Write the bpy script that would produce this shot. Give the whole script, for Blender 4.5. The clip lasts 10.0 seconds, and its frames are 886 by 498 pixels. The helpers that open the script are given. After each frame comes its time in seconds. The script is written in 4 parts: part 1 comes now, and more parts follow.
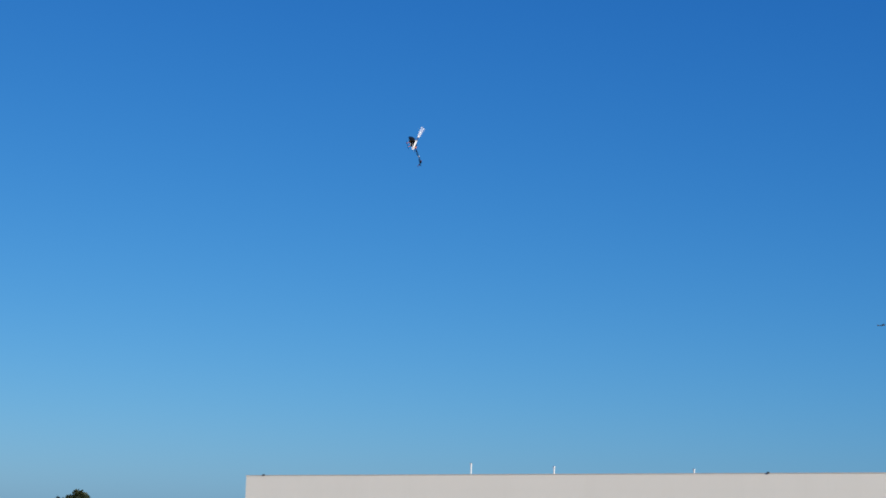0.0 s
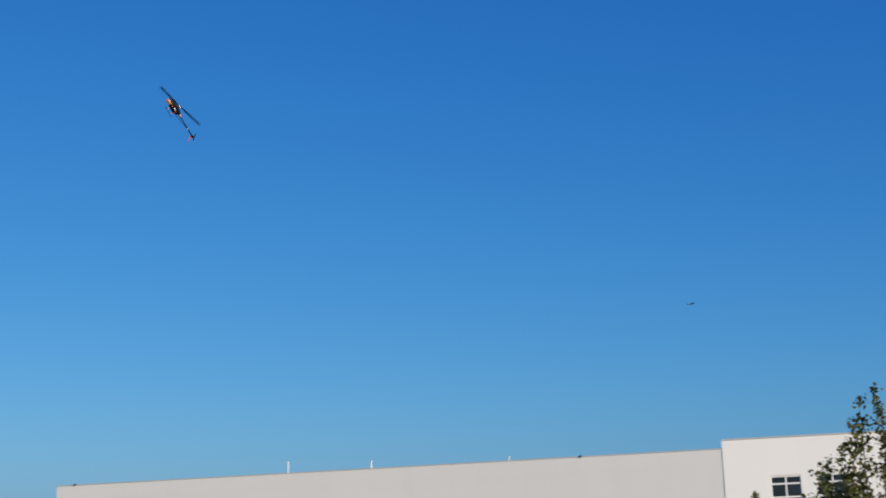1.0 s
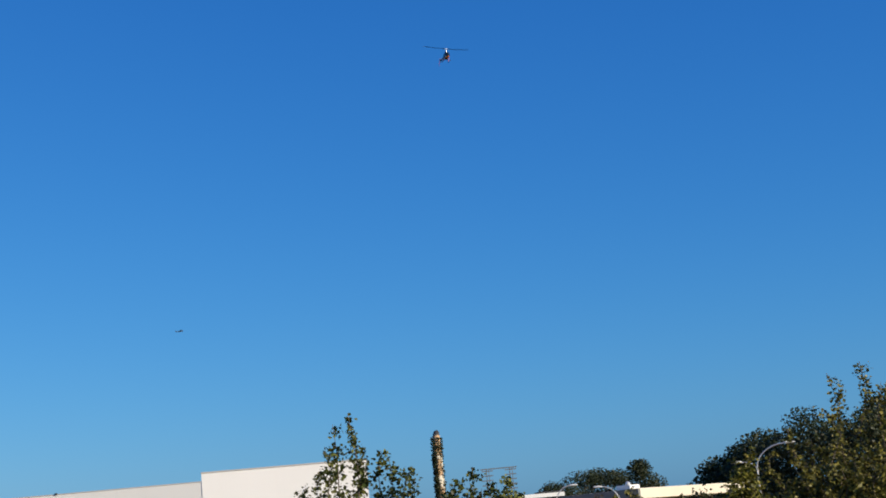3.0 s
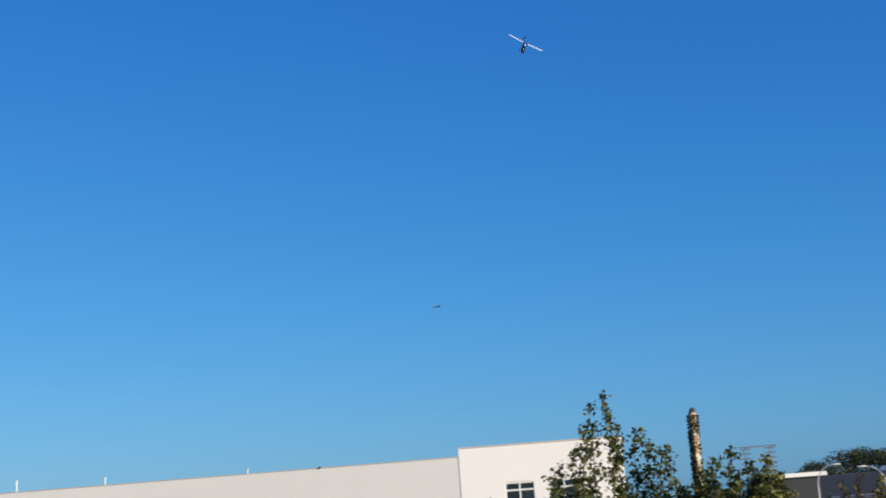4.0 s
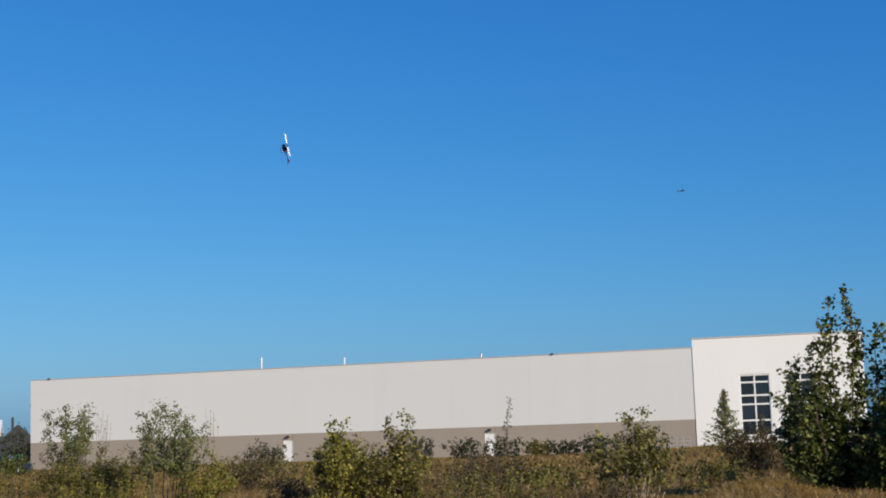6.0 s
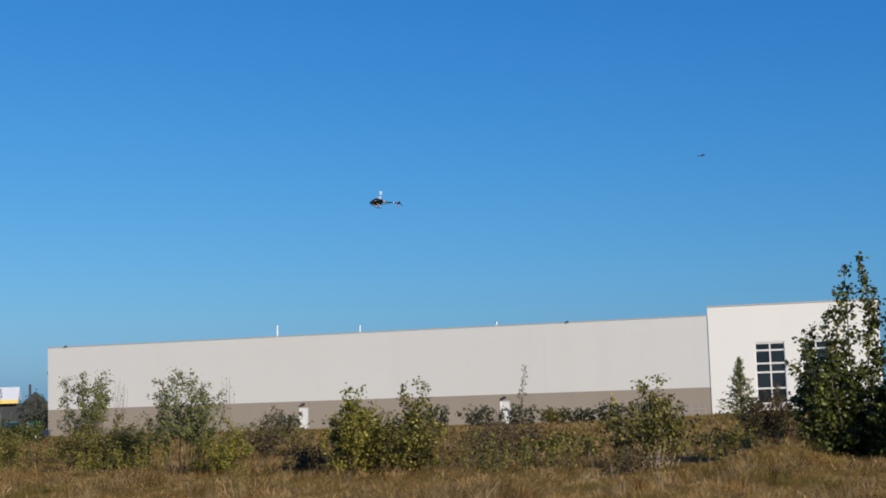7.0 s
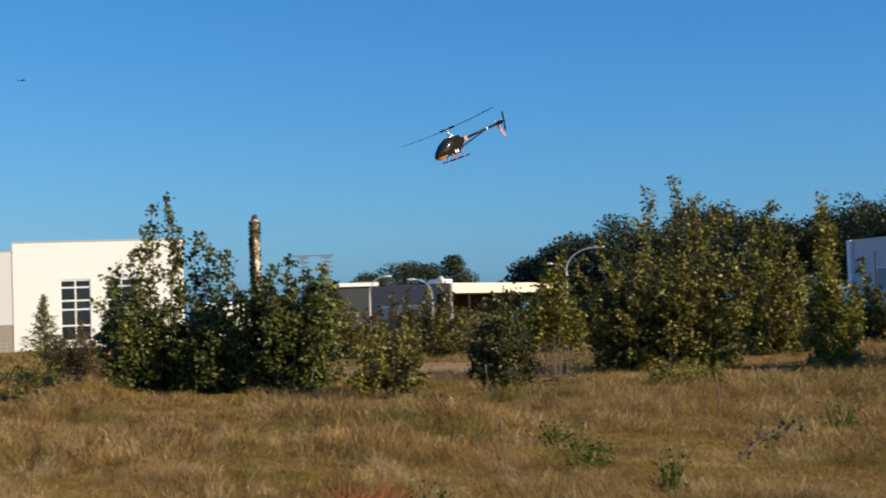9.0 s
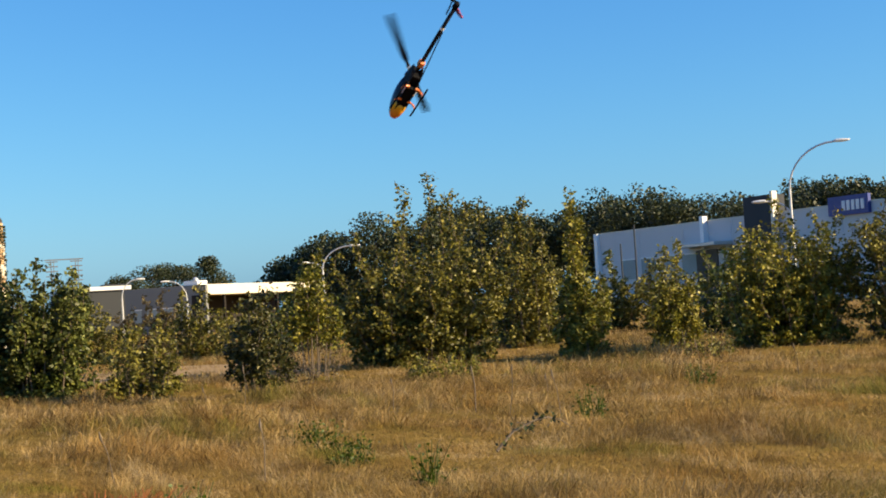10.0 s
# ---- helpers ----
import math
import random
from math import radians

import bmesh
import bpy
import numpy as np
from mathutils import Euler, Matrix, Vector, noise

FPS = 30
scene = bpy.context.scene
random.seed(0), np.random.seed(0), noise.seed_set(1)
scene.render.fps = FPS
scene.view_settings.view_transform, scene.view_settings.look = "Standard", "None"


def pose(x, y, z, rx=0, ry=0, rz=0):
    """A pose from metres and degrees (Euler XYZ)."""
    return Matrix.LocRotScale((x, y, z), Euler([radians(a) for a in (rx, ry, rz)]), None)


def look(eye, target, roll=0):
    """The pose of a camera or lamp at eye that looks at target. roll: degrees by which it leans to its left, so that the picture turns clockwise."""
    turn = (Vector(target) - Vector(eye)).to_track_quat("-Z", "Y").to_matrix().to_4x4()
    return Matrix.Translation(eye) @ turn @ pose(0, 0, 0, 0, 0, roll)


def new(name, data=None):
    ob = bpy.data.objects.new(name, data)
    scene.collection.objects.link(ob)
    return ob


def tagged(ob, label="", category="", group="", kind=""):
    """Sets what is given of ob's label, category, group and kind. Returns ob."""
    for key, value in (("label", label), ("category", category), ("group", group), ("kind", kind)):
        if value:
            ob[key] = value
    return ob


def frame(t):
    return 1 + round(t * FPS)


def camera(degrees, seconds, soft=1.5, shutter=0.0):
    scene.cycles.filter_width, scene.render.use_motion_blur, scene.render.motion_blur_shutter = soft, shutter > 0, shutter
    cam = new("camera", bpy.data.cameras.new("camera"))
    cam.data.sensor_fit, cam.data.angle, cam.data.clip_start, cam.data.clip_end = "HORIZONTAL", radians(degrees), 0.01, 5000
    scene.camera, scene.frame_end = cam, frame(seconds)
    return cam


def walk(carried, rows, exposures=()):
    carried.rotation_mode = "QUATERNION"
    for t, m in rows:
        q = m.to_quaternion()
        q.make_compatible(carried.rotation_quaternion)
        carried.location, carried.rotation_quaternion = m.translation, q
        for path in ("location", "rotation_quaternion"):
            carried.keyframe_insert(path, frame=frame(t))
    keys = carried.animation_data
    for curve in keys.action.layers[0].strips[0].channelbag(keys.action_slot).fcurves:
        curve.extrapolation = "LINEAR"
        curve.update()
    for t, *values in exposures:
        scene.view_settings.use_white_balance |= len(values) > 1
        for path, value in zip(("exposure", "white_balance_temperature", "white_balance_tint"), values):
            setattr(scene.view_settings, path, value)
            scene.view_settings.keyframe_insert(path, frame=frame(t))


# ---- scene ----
cam = camera(33.505, 10.0, soft=1.8, shutter=0.12)
walk(cam, [
    (0, pose(0, 0, 1.6, 101.510, -1.074, 17.652)),
    (0.5, pose(0, 0, 1.6, 101.433, 0.525, 16.449)),
    (1, pose(0, 0, 1.6, 101.261, 2.224, 10.785)),
    (1.5, pose(0, 0, 1.6, 100.948, 3.782, 2.065)),
    (2, pose(0, 0, 1.6, 100.734, 6.260, -7.067)),
    (2.2, pose(0, 0, 1.6, 100.605, 5.806, -8.967)),
    (3.3, pose(0, 0, 1.6, 101.584, 4.436, -8.395)),
    (3.5, pose(0, 0, 1.6, 101.715, 4.233, -6.576)),
    (4, pose(0, 0, 1.6, 101.154, 4.073, 0.825)),
    (4.5, pose(0, 0, 1.6, 100.690, 3.364, 6.592)),
    (5, pose(0, 0, 1.6, 99.961, 2.596, 8.011)),
    (5.5, pose(0, 0, 1.6, 98.985, 2.837, 8.716)),
    (6, pose(0, 0, 1.6, 97.260, 1.939, 9.708)),
    (6.2, pose(0, 0, 1.6, 96.792, 1.902, 10.440)),
    (7.3, pose(0, 0, 1.6, 95.678, 1.721, 10.068)),
    (7.5, pose(0, 0, 1.6, 95.300, 1.951, 8.670)),
    (8, pose(0, 0, 1.6, 94.410, 1.742, 0.732)),
    (8.5, pose(0, 0, 1.6, 94.074, 1.473, -8.393)),
    (9, pose(0, 0, 1.6, 92.676, 2.080, -16.239)),
    (9.5, pose(0, 0, 1.6, 92.283, 2.894, -23.476)),
    (10, pose(0, 0, 1.6, 92.161, 3.575, -25.675)),
], [(0, -0.12, 6500, 10), (2.0, -0.1, 6500, 10), (3.5, 0.2, 6850, 10), (5.0, 0.04, 6500, 10), (7.5, 0.0, 6550, 10), (8.5, 0.22, 6950, 10), (9.0, 0.38, 7500, 10), (9.5, 0.74, 8450, 10), (10.0, 0.93, 9000, 10)])

# ---- light ----
SUN = Vector((0.70, -0.59, 0.42)).normalized()
world = bpy.data.worlds.new("sky")
scene.world = world
world.use_nodes = True
wn = world.node_tree
sky = wn.nodes.new("ShaderNodeTexSky")
sky.sky_type = "NISHITA"
sky.sun_disc = False
sky.sun_elevation = math.asin(SUN.z)
sky.sun_rotation = math.atan2(SUN.x, SUN.y)
sky.air_density, sky.dust_density, sky.ozone_density = 1.0, 0.9, 3.0
wn.nodes["Background"].inputs["Strength"].default_value = 0.115
# the deep saturated blue of the clear autumn sky, channel by channel
split, joined = wn.nodes.new("ShaderNodeSeparateColor"), wn.nodes.new("ShaderNodeCombineColor")
wn.links.new(sky.outputs[0], split.inputs[0])
for c, (power, gain) in enumerate(((1.65, 0.121), (1.0, 0.62), (0.62, 1.94))):
    pw, mu = wn.nodes.new("ShaderNodeMath"), wn.nodes.new("ShaderNodeMath")
    pw.operation, mu.operation = "POWER", "MULTIPLY"
    pw.inputs[1].default_value, mu.inputs[1].default_value = power, gain
    wn.links.new(split.outputs[c], pw.inputs[0])
    wn.links.new(pw.outputs[0], mu.inputs[0])
    wn.links.new(mu.outputs[0], joined.inputs[c])
wn.links.new(joined.outputs[0], wn.nodes["Background"].inputs["Color"])
sun = new("sun", bpy.data.lights.new("sun", "SUN"))
sun.data.energy, sun.data.angle, sun.data.color = 4.7, radians(0.5), (1.0, 0.905, 0.73)
sun.matrix_world = look(SUN * 50, (0, 0, 0))


# ---- materials ----
class Nodes:
    """A small builder for one node material."""

    def __init__(self, name, rough=0.7, metal=0.0, spec=0.3):
        self.m = bpy.data.materials.new(name)
        self.m.use_nodes = True
        self.t = self.m.node_tree
        self.b = self.t.nodes["Principled BSDF"]
        self.b.inputs["Roughness"].default_value = rough
        self.b.inputs["Metallic"].default_value = metal
        self.b.inputs["Specular IOR Level"].default_value = spec

    def node(self, kind, **ins):
        n = self.t.nodes.new(kind)
        for k, v in ins.items():
            self.put(v, n.inputs[k])
        return n

    def put(self, v, socket):
        if isinstance(v, bpy.types.NodeSocket):
            self.t.links.new(v, socket)
        else:
            socket.default_value = v

    def coord(self, which="Object"):
        if which == "World":
            return self.t.nodes.new("ShaderNodeNewGeometry").outputs["Position"]
        return self.t.nodes.new("ShaderNodeTexCoord").outputs[which]

    def noise(self, scale, detail=4.0, which="World", rough=0.6, stretch=None):
        v = self.coord(which)
        if stretch:
            mp = self.node("ShaderNodeMapping", Vector=v, Scale=stretch)
            v = mp.outputs[0]
        return self.node("ShaderNodeTexNoise", Vector=v, Scale=scale, Detail=detail, Roughness=rough).outputs["Fac"]

    def ramp(self, fac, stops):
        n = self.node("ShaderNodeValToRGB", Fac=fac)
        e = n.color_ramp.elements
        while len(e) < len(stops):
            e.new(0.5)
        for el, (p, c) in zip(e, stops):
            el.position, el.color = p, (*c, 1)
        return n.outputs["Color"]

    def mix(self, fac, a, b, how="MIX"):
        n = self.t.nodes.new("ShaderNodeMix")
        n.data_type, n.blend_type = "RGBA", how
        for v, s in ((fac, n.inputs[0]), (a, n.inputs[6]), (b, n.inputs[7])):
            self.put((*v, 1) if isinstance(v, tuple) and len(v) == 3 else v, s)
        return n.outputs[2]

    def island(self):
        return self.t.nodes.new("ShaderNodeNewGeometry").outputs["Random Per Island"]

    def own(self):
        return self.t.nodes.new("ShaderNodeObjectInfo").outputs["Random"]

    def done(self, color, bump=None, strength=0.3, dist=0.02):
        self.put((*color, 1) if isinstance(color, tuple) and len(color) == 3 else color, self.b.inputs["Base Color"])
        if bump is not None:
            n = self.node("ShaderNodeBump", Height=bump, Strength=strength, Distance=dist)
            self.t.links.new(n.outputs[0], self.b.inputs["Normal"])
        return self.m


def mottled(name, a, b, scale=2.0, rough=0.7, metal=0.0, spec=0.3, fine=30.0, bump=0.2, which="Object"):
    """Two close tones in patches, with a finer grain and slight relief."""
    n = Nodes(name, rough, metal, spec)
    broad, grain = n.noise(scale, 5, which), n.noise(fine, 3, which)
    c = n.ramp(broad, [(0.3, a), (0.7, b)])
    c = n.mix(0.25, c, n.ramp(grain, [(0.3, tuple(v * 0.75 for v in a)), (0.7, tuple(min(1, v * 1.15) for v in b))]))
    return n.done(c, grain, bump, 0.01)


def foliage(name, tones, translucent=0.25):
    """Leaves: each one takes its own tone, with a share of light passing through."""
    n = Nodes(name, 0.45, 0, 0.22)
    k = len(tones)
    c = n.ramp(n.island(), [(i / (k - 1) if k > 1 else 0, t) for i, t in enumerate(tones)])
    patch = n.noise(0.8, 3)
    c = n.mix(0.3, c, n.ramp(patch, [(0.35, tones[0]), (0.65, tones[-1])]))
    n.done(c)
    out = n.t.nodes["Material Output"]
    tr = n.node("ShaderNodeBsdfTranslucent", Color=c)
    mx = n.node("ShaderNodeMixShader", Fac=translucent)
    n.t.links.new(n.b.outputs[0], mx.inputs[1])
    n.t.links.new(tr.outputs[0], mx.inputs[2])
    n.t.links.new(mx.outputs[0], out.inputs["Surface"])
    return n.m


def wall_paint(name, tone, stain):
    n = Nodes(name, 0.8, 0, 0.2)
    streak = n.noise(0.35, 4, "World", 0.6, (1.0, 1.0, 0.12))
    cloud = n.noise(0.08, 3)
    grain = n.noise(6.0, 4)
    c = n.mix(n.ramp(streak, [(0.45, (0, 0, 0)), (0.75, (0.5, 0.5, 0.5))]), tone, stain)
    c = n.mix(0.25, c, n.ramp(cloud, [(0.3, stain), (0.7, tone)]))
    tint = n.ramp(n.own(), [(0, (0.985, 0.985, 0.985)), (1, (1, 1, 1))])
    return n.done(n.mix(1.0, c, tint, "MULTIPLY"), grain, 0.08, 0.01)


def grass_ground():
    n = Nodes("grass_ground", 1.0, 0, 0.0)
    a, b, c = n.noise(0.25, 5), n.noise(2.2, 5), n.noise(18.0, 4)
    base = n.ramp(a, [(0.3, (0.18, 0.10, 0.022)), (0.5, (0.26, 0.155, 0.032)), (0.7, (0.15, 0.11, 0.018))])
    base = n.mix(0.5, base, n.ramp(b, [(0.3, (0.10, 0.06, 0.02)), (0.7, (0.34, 0.225, 0.07))]))
    base = n.mix(0.4, base, n.ramp(c, [(0.3, (0.07, 0.042, 0.015)), (0.7, (0.36, 0.24, 0.08))]))
    return n.done(base, c, 0.8, 0.08)


def straw(name, tones, green):
    """Dry grass: each blade its own tone, in patches of straw, rust and green."""
    n = Nodes(name, 0.85, 0, 0.05)
    k = len(tones)
    c = n.ramp(n.island(), [(i / (k - 1), t) for i, t in enumerate(tones)])
    c = n.mix(n.ramp(n.noise(1.5, 4, "World", 0.65, (1, 0.3, 0.3)), [(0.46, (0, 0, 0)), (0.62, (0.8, 0.8, 0.8))]), c, (0.57, 0.415, 0.215))
    c = n.mix(n.ramp(n.noise(0.9, 4, "World", 0.7, (1.3, 0.35, 0.3)), [(0.50, (0, 0, 0)), (0.64, (0.75, 0.75, 0.75))]), c, (0.31, 0.165, 0.045))
    c = n.mix(n.ramp(n.noise(0.6, 5, "World", 0.65, (1, 0.35, 0.3)), [(0.53, (0, 0, 0)), (0.64, (0.8, 0.8, 0.8))]), c, green)
    c = n.mix(n.ramp(n.noise(2.6, 4, "World", 0.65, (1, 0.28, 0.3)), [(0.48, (0, 0, 0)), (0.59, (0.68, 0.68, 0.68))]), c, (0.08, 0.045, 0.017))
    n.done(c)
    out = n.t.nodes["Material Output"]
    tr = n.node("ShaderNodeBsdfTranslucent", Color=c)
    mx = n.node("ShaderNodeMixShader", Fac=0.3)
    n.t.links.new(n.b.outputs[0], mx.inputs[1])
    n.t.links.new(tr.outputs[0], mx.inputs[2])
    n.t.links.new(mx.outputs[0], out.inputs["Surface"])
    return n.m


def canopy_paint():
    """Dark smoked upper shell; below it bands of orange, yellow and pale lime from the nose back."""
    n = Nodes("canopy_paint", 0.12, 0, 0.5)
    xyz = n.node("ShaderNodeSeparateXYZ", Vector=n.coord("Object"))
    along = n.node("ShaderNodeMapRange", Value=xyz.outputs[0])
    along.inputs["From Min"].default_value, along.inputs["From Max"].default_value = -0.08, 0.36
    bands = n.ramp(along.outputs[0], [(0.0, (0.02, 0.02, 0.022)), (0.34, (0.02, 0.02, 0.022)), (0.38, (0.62, 0.68, 0.42)), (0.52, (0.70, 0.66, 0.2)), (0.62, (0.80, 0.40, 0.03)), (0.9, (0.85, 0.16, 0.03))])
    up = n.node("ShaderNodeMath", Value=xyz.outputs[2])
    up.operation = "GREATER_THAN"
    up.inputs[1].default_value = -0.102
    return n.done(n.mix(up.outputs[0], bands, (0.016, 0.017, 0.014)))


def glass_pane():
    n = Nodes("window_glass", 0.06, 0, 0.6)
    c = n.ramp(n.own(), [(0, (0.006, 0.008, 0.010)), (1, (0.022, 0.03, 0.036))])
    return n.done(c, n.noise(0.7, 2), 0.03, 0.02)


MAT = dict(
    ground=grass_ground(),
    straw=straw("straw", [(0.165, 0.097, 0.030), (0.345, 0.222, 0.076), (0.455, 0.312, 0.127), (0.255, 0.158, 0.052), (0.55, 0.398, 0.19)], (0.14, 0.15, 0.022)),
    weed=foliage("weed_leaf", [(0.022, 0.045, 0.004), (0.045, 0.08, 0.007), (0.09, 0.12, 0.014)]),
    # next three: crown shade and sun glints put into the darkest and palest tones
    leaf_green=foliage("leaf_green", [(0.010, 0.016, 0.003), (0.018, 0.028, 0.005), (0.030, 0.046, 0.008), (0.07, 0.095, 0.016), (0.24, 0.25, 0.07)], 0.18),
    leaf_autumn=foliage("leaf_autumn", [(0.019, 0.022, 0.004), (0.044, 0.048, 0.008), (0.090, 0.094, 0.015), (0.165, 0.155, 0.026), (0.34, 0.29, 0.075)], 0.2),
    leaf_yellow=foliage("leaf_yellow", [(0.028, 0.035, 0.005), (0.075, 0.085, 0.011), (0.145, 0.15, 0.019), (0.225, 0.21, 0.028), (0.39, 0.325, 0.075)], 0.2),
    leaf_tip_sunlit=foliage("leaf_tip_sunlit", [(0.035, 0.048, 0.010), (0.07, 0.09, 0.018), (0.15, 0.165, 0.04), (0.32, 0.31, 0.11)], 0.3),
    leaf_brown=foliage("leaf_brown", [(0.05, 0.035, 0.02), (0.10, 0.07, 0.03), (0.12, 0.10, 0.035)]),
    leaf_pale=foliage("leaf_pale", [(0.08, 0.10, 0.03), (0.15, 0.17, 0.05), (0.22, 0.22, 0.08)]),
    leaf_far=foliage("leaf_far", [(0.018, 0.03, 0.014), (0.035, 0.05, 0.02), (0.06, 0.065, 0.026)], 0.15),
    leaf_dusk=foliage("leaf_dusk", [(0.012, 0.018, 0.006), (0.025, 0.034, 0.009), (0.05, 0.055, 0.014), (0.14, 0.12, 0.03)], 0.15),
    bark=mottled("bark", (0.10, 0.075, 0.055), (0.19, 0.15, 0.11), 6, 0.9),
    bark_pale=mottled("bark_pale", (0.26, 0.22, 0.18), (0.38, 0.33, 0.28), 6, 0.9),
    white_wall=wall_paint("white_wall", (0.80, 0.80, 0.785), (0.74, 0.735, 0.715)),
    grey_wall=wall_paint("grey_wall", (0.675, 0.682, 0.668), (0.63, 0.634, 0.615)),
    taupe=wall_paint("taupe_band", (0.345, 0.30, 0.25), (0.295, 0.255, 0.215)),
    coping=mottled("coping_metal", (0.52, 0.50, 0.46), (0.6, 0.58, 0.54), 1, 0.5, 0.3),
    roof=mottled("roof_membrane", (0.45, 0.45, 0.44), (0.55, 0.55, 0.53), 0.3, 0.9),
    frame=mottled("window_frame_paint", (0.74, 0.74, 0.72), (0.8, 0.8, 0.78), 2, 0.5),
    glass=glass_pane(),
    door=mottled("door_paint", (0.78, 0.78, 0.76), (0.82, 0.82, 0.8), 2, 0.5),
    dim_glass=mottled("dim_glass", (0.22, 0.28, 0.28), (0.28, 0.34, 0.34), 0.5, 0.4, 0, 0.25),
    dark=mottled("dark_metal", (0.03, 0.03, 0.032), (0.05, 0.05, 0.052), 3, 0.5),
    galv=mottled("galvanised_steel", (0.48, 0.49, 0.50), (0.6, 0.61, 0.62), 4, 0.45, 0.6),
    blue_wall=wall_paint("blue_grey_wall", (0.57, 0.58, 0.59), (0.51, 0.52, 0.53)),
    grey_shade=wall_paint("grey_side_in_shade", (0.19, 0.195, 0.19), (0.16, 0.165, 0.16)),
    cream=wall_paint("cream_wall", (0.72, 0.66, 0.54), (0.62, 0.56, 0.45)),
    brown_in_shade=wall_paint("brown_in_shade", (0.022, 0.018, 0.016), (0.032, 0.026, 0.022)),
    slate=wall_paint("slate_wall", (0.045, 0.05, 0.055), (0.06, 0.065, 0.07)),
    sign_blue=mottled("sign_blue", (0.015, 0.045, 0.20), (0.025, 0.06, 0.25), 2, 0.4),
    white=mottled("white_paint", (0.76, 0.76, 0.75), (0.82, 0.82, 0.81), 3, 0.4),
    carbon=mottled("carbon_black", (0.004, 0.004, 0.005), (0.009, 0.009, 0.010), 20, 0.6, 0, 0.05, 120, 0.05),
    boom=mottled("boom_black", (0.006, 0.007, 0.012), (0.010, 0.012, 0.02), 12, 0.4, 0, 0.15, 90, 0.02),
    orange=mottled("orange_anodised", (0.75, 0.17, 0.025), (0.85, 0.23, 0.04), 10, 0.35, 0, 0.5),
    red=mottled("red_fin_paint", (0.50, 0.03, 0.018), (0.58, 0.05, 0.03), 10, 0.4, 0, 0.5),
    alloy=mottled("bright_alloy", (0.75, 0.75, 0.76), (0.85, 0.85, 0.86), 10, 0.25, 0.9),
    blade_white=mottled("blade_white", (0.78, 0.78, 0.78), (0.84, 0.84, 0.84), 6, 0.35),
    canopy=canopy_paint(),
    tyre=mottled("tyre_rubber", (0.02, 0.02, 0.02), (0.035, 0.035, 0.035), 8, 0.85),
    car_blue=mottled("dark_blue_car_paint", (0.02, 0.03, 0.06), (0.03, 0.04, 0.075), 2, 0.25, 0.2, 0.5),
    tan_trunk=mottled("peeled_trunk", (0.42, 0.22, 0.09), (0.62, 0.46, 0.30), 3.2, 0.85, 0, 0.2, 14, 0.6),
    gravel=mottled("trodden_soil", (0.24, 0.155, 0.075), (0.36, 0.25, 0.13), 0.6, 0.95, 0, 0.1, 12, 0.6),
    mast_grey=mottled("mast_grey", (0.13, 0.14, 0.15), (0.18, 0.19, 0.2), 2, 0.6),
    lens=mottled("lamp_lens", (0.7, 0.7, 0.68), (0.8, 0.8, 0.78), 5, 0.2),
    yellow=mottled("yellow_fascia", (0.72, 0.52, 0.14), (0.8, 0.6, 0.2), 2, 0.6),
    green=mottled("green_panel", (0.03, 0.14, 0.06), (0.05, 0.18, 0.08), 2, 0.6),
)


# ---- mesh helpers ----
def thing(name, label, category, m=None, group="", kind=""):
    ob = tagged(new(name), label, category, group, kind)
    ob.empty_display_size = 0.2
    if m is not None:
        ob.matrix_world = m
    return ob


def mesh_of(name, bm, material):
    me = bpy.data.meshes.new(name)
    bm.normal_update()
    bm.to_mesh(me)
    bm.free()
    for mat in material if isinstance(material, (list, tuple)) else (material,):
        me.materials.append(mat)
    return me


def part(name, bm, material, parent=None, label="", m=None, smooth=False):
    me = bm if isinstance(bm, bpy.types.Mesh) else mesh_of(name, bm, material)
    if smooth:
        for p in me.polygons:
            p.use_smooth = True
    ob = new(name, me)
    if parent is not None:
        ob.parent = parent
    if m is not None:
        ob.matrix_local = m
    if label:
        ob["label"] = label
    return ob


def box(x0, x1, y0, y1, z0, z1, bevel=0.0, bm=None):
    bm = bm or bmesh.new()
    m = Matrix.LocRotScale(((x0 + x1) / 2, (y0 + y1) / 2, (z0 + z1) / 2), None, (abs(x1 - x0), abs(y1 - y0), abs(z1 - z0)))
    got = bmesh.ops.create_cube(bm, size=1, matrix=m)
    if bevel:
        edges = list({e for v in got["verts"] for e in v.link_edges})
        bmesh.ops.bevel(bm, geom=edges, offset=bevel, segments=2, affect="EDGES", profile=0.5)
    return bm


def tube(points, radii, sides=8, bm=None, cap=True):
    """A tapered tube along points."""
    bm = bm or bmesh.new()
    pts = [Vector(p) for p in points]
    rings = []
    for i, p in enumerate(pts):
        d = (pts[min(i + 1, len(pts) - 1)] - pts[max(i - 1, 0)]).normalized()
        a = d.orthogonal().normalized() if abs(d.z) < 0.9 else Vector((1, 0, 0)) - d * d.x
        a.normalize()
        b = d.cross(a)
        r = radii[i] if isinstance(radii, (list, tuple)) else radii
        rings.append([bm.verts.new(p + (a * math.cos(k * math.tau / sides) + b * math.sin(k * math.tau / sides)) * r) for k in range(sides)])
    for r0, r1 in zip(rings, rings[1:]):
        for k in range(sides):
            bm.faces.new((r0[k], r0[(k + 1) % sides], r1[(k + 1) % sides], r1[k]))
    if cap:
        bm.faces.new(rings[0][::-1])
        bm.faces.new(rings[-1])
    return bm


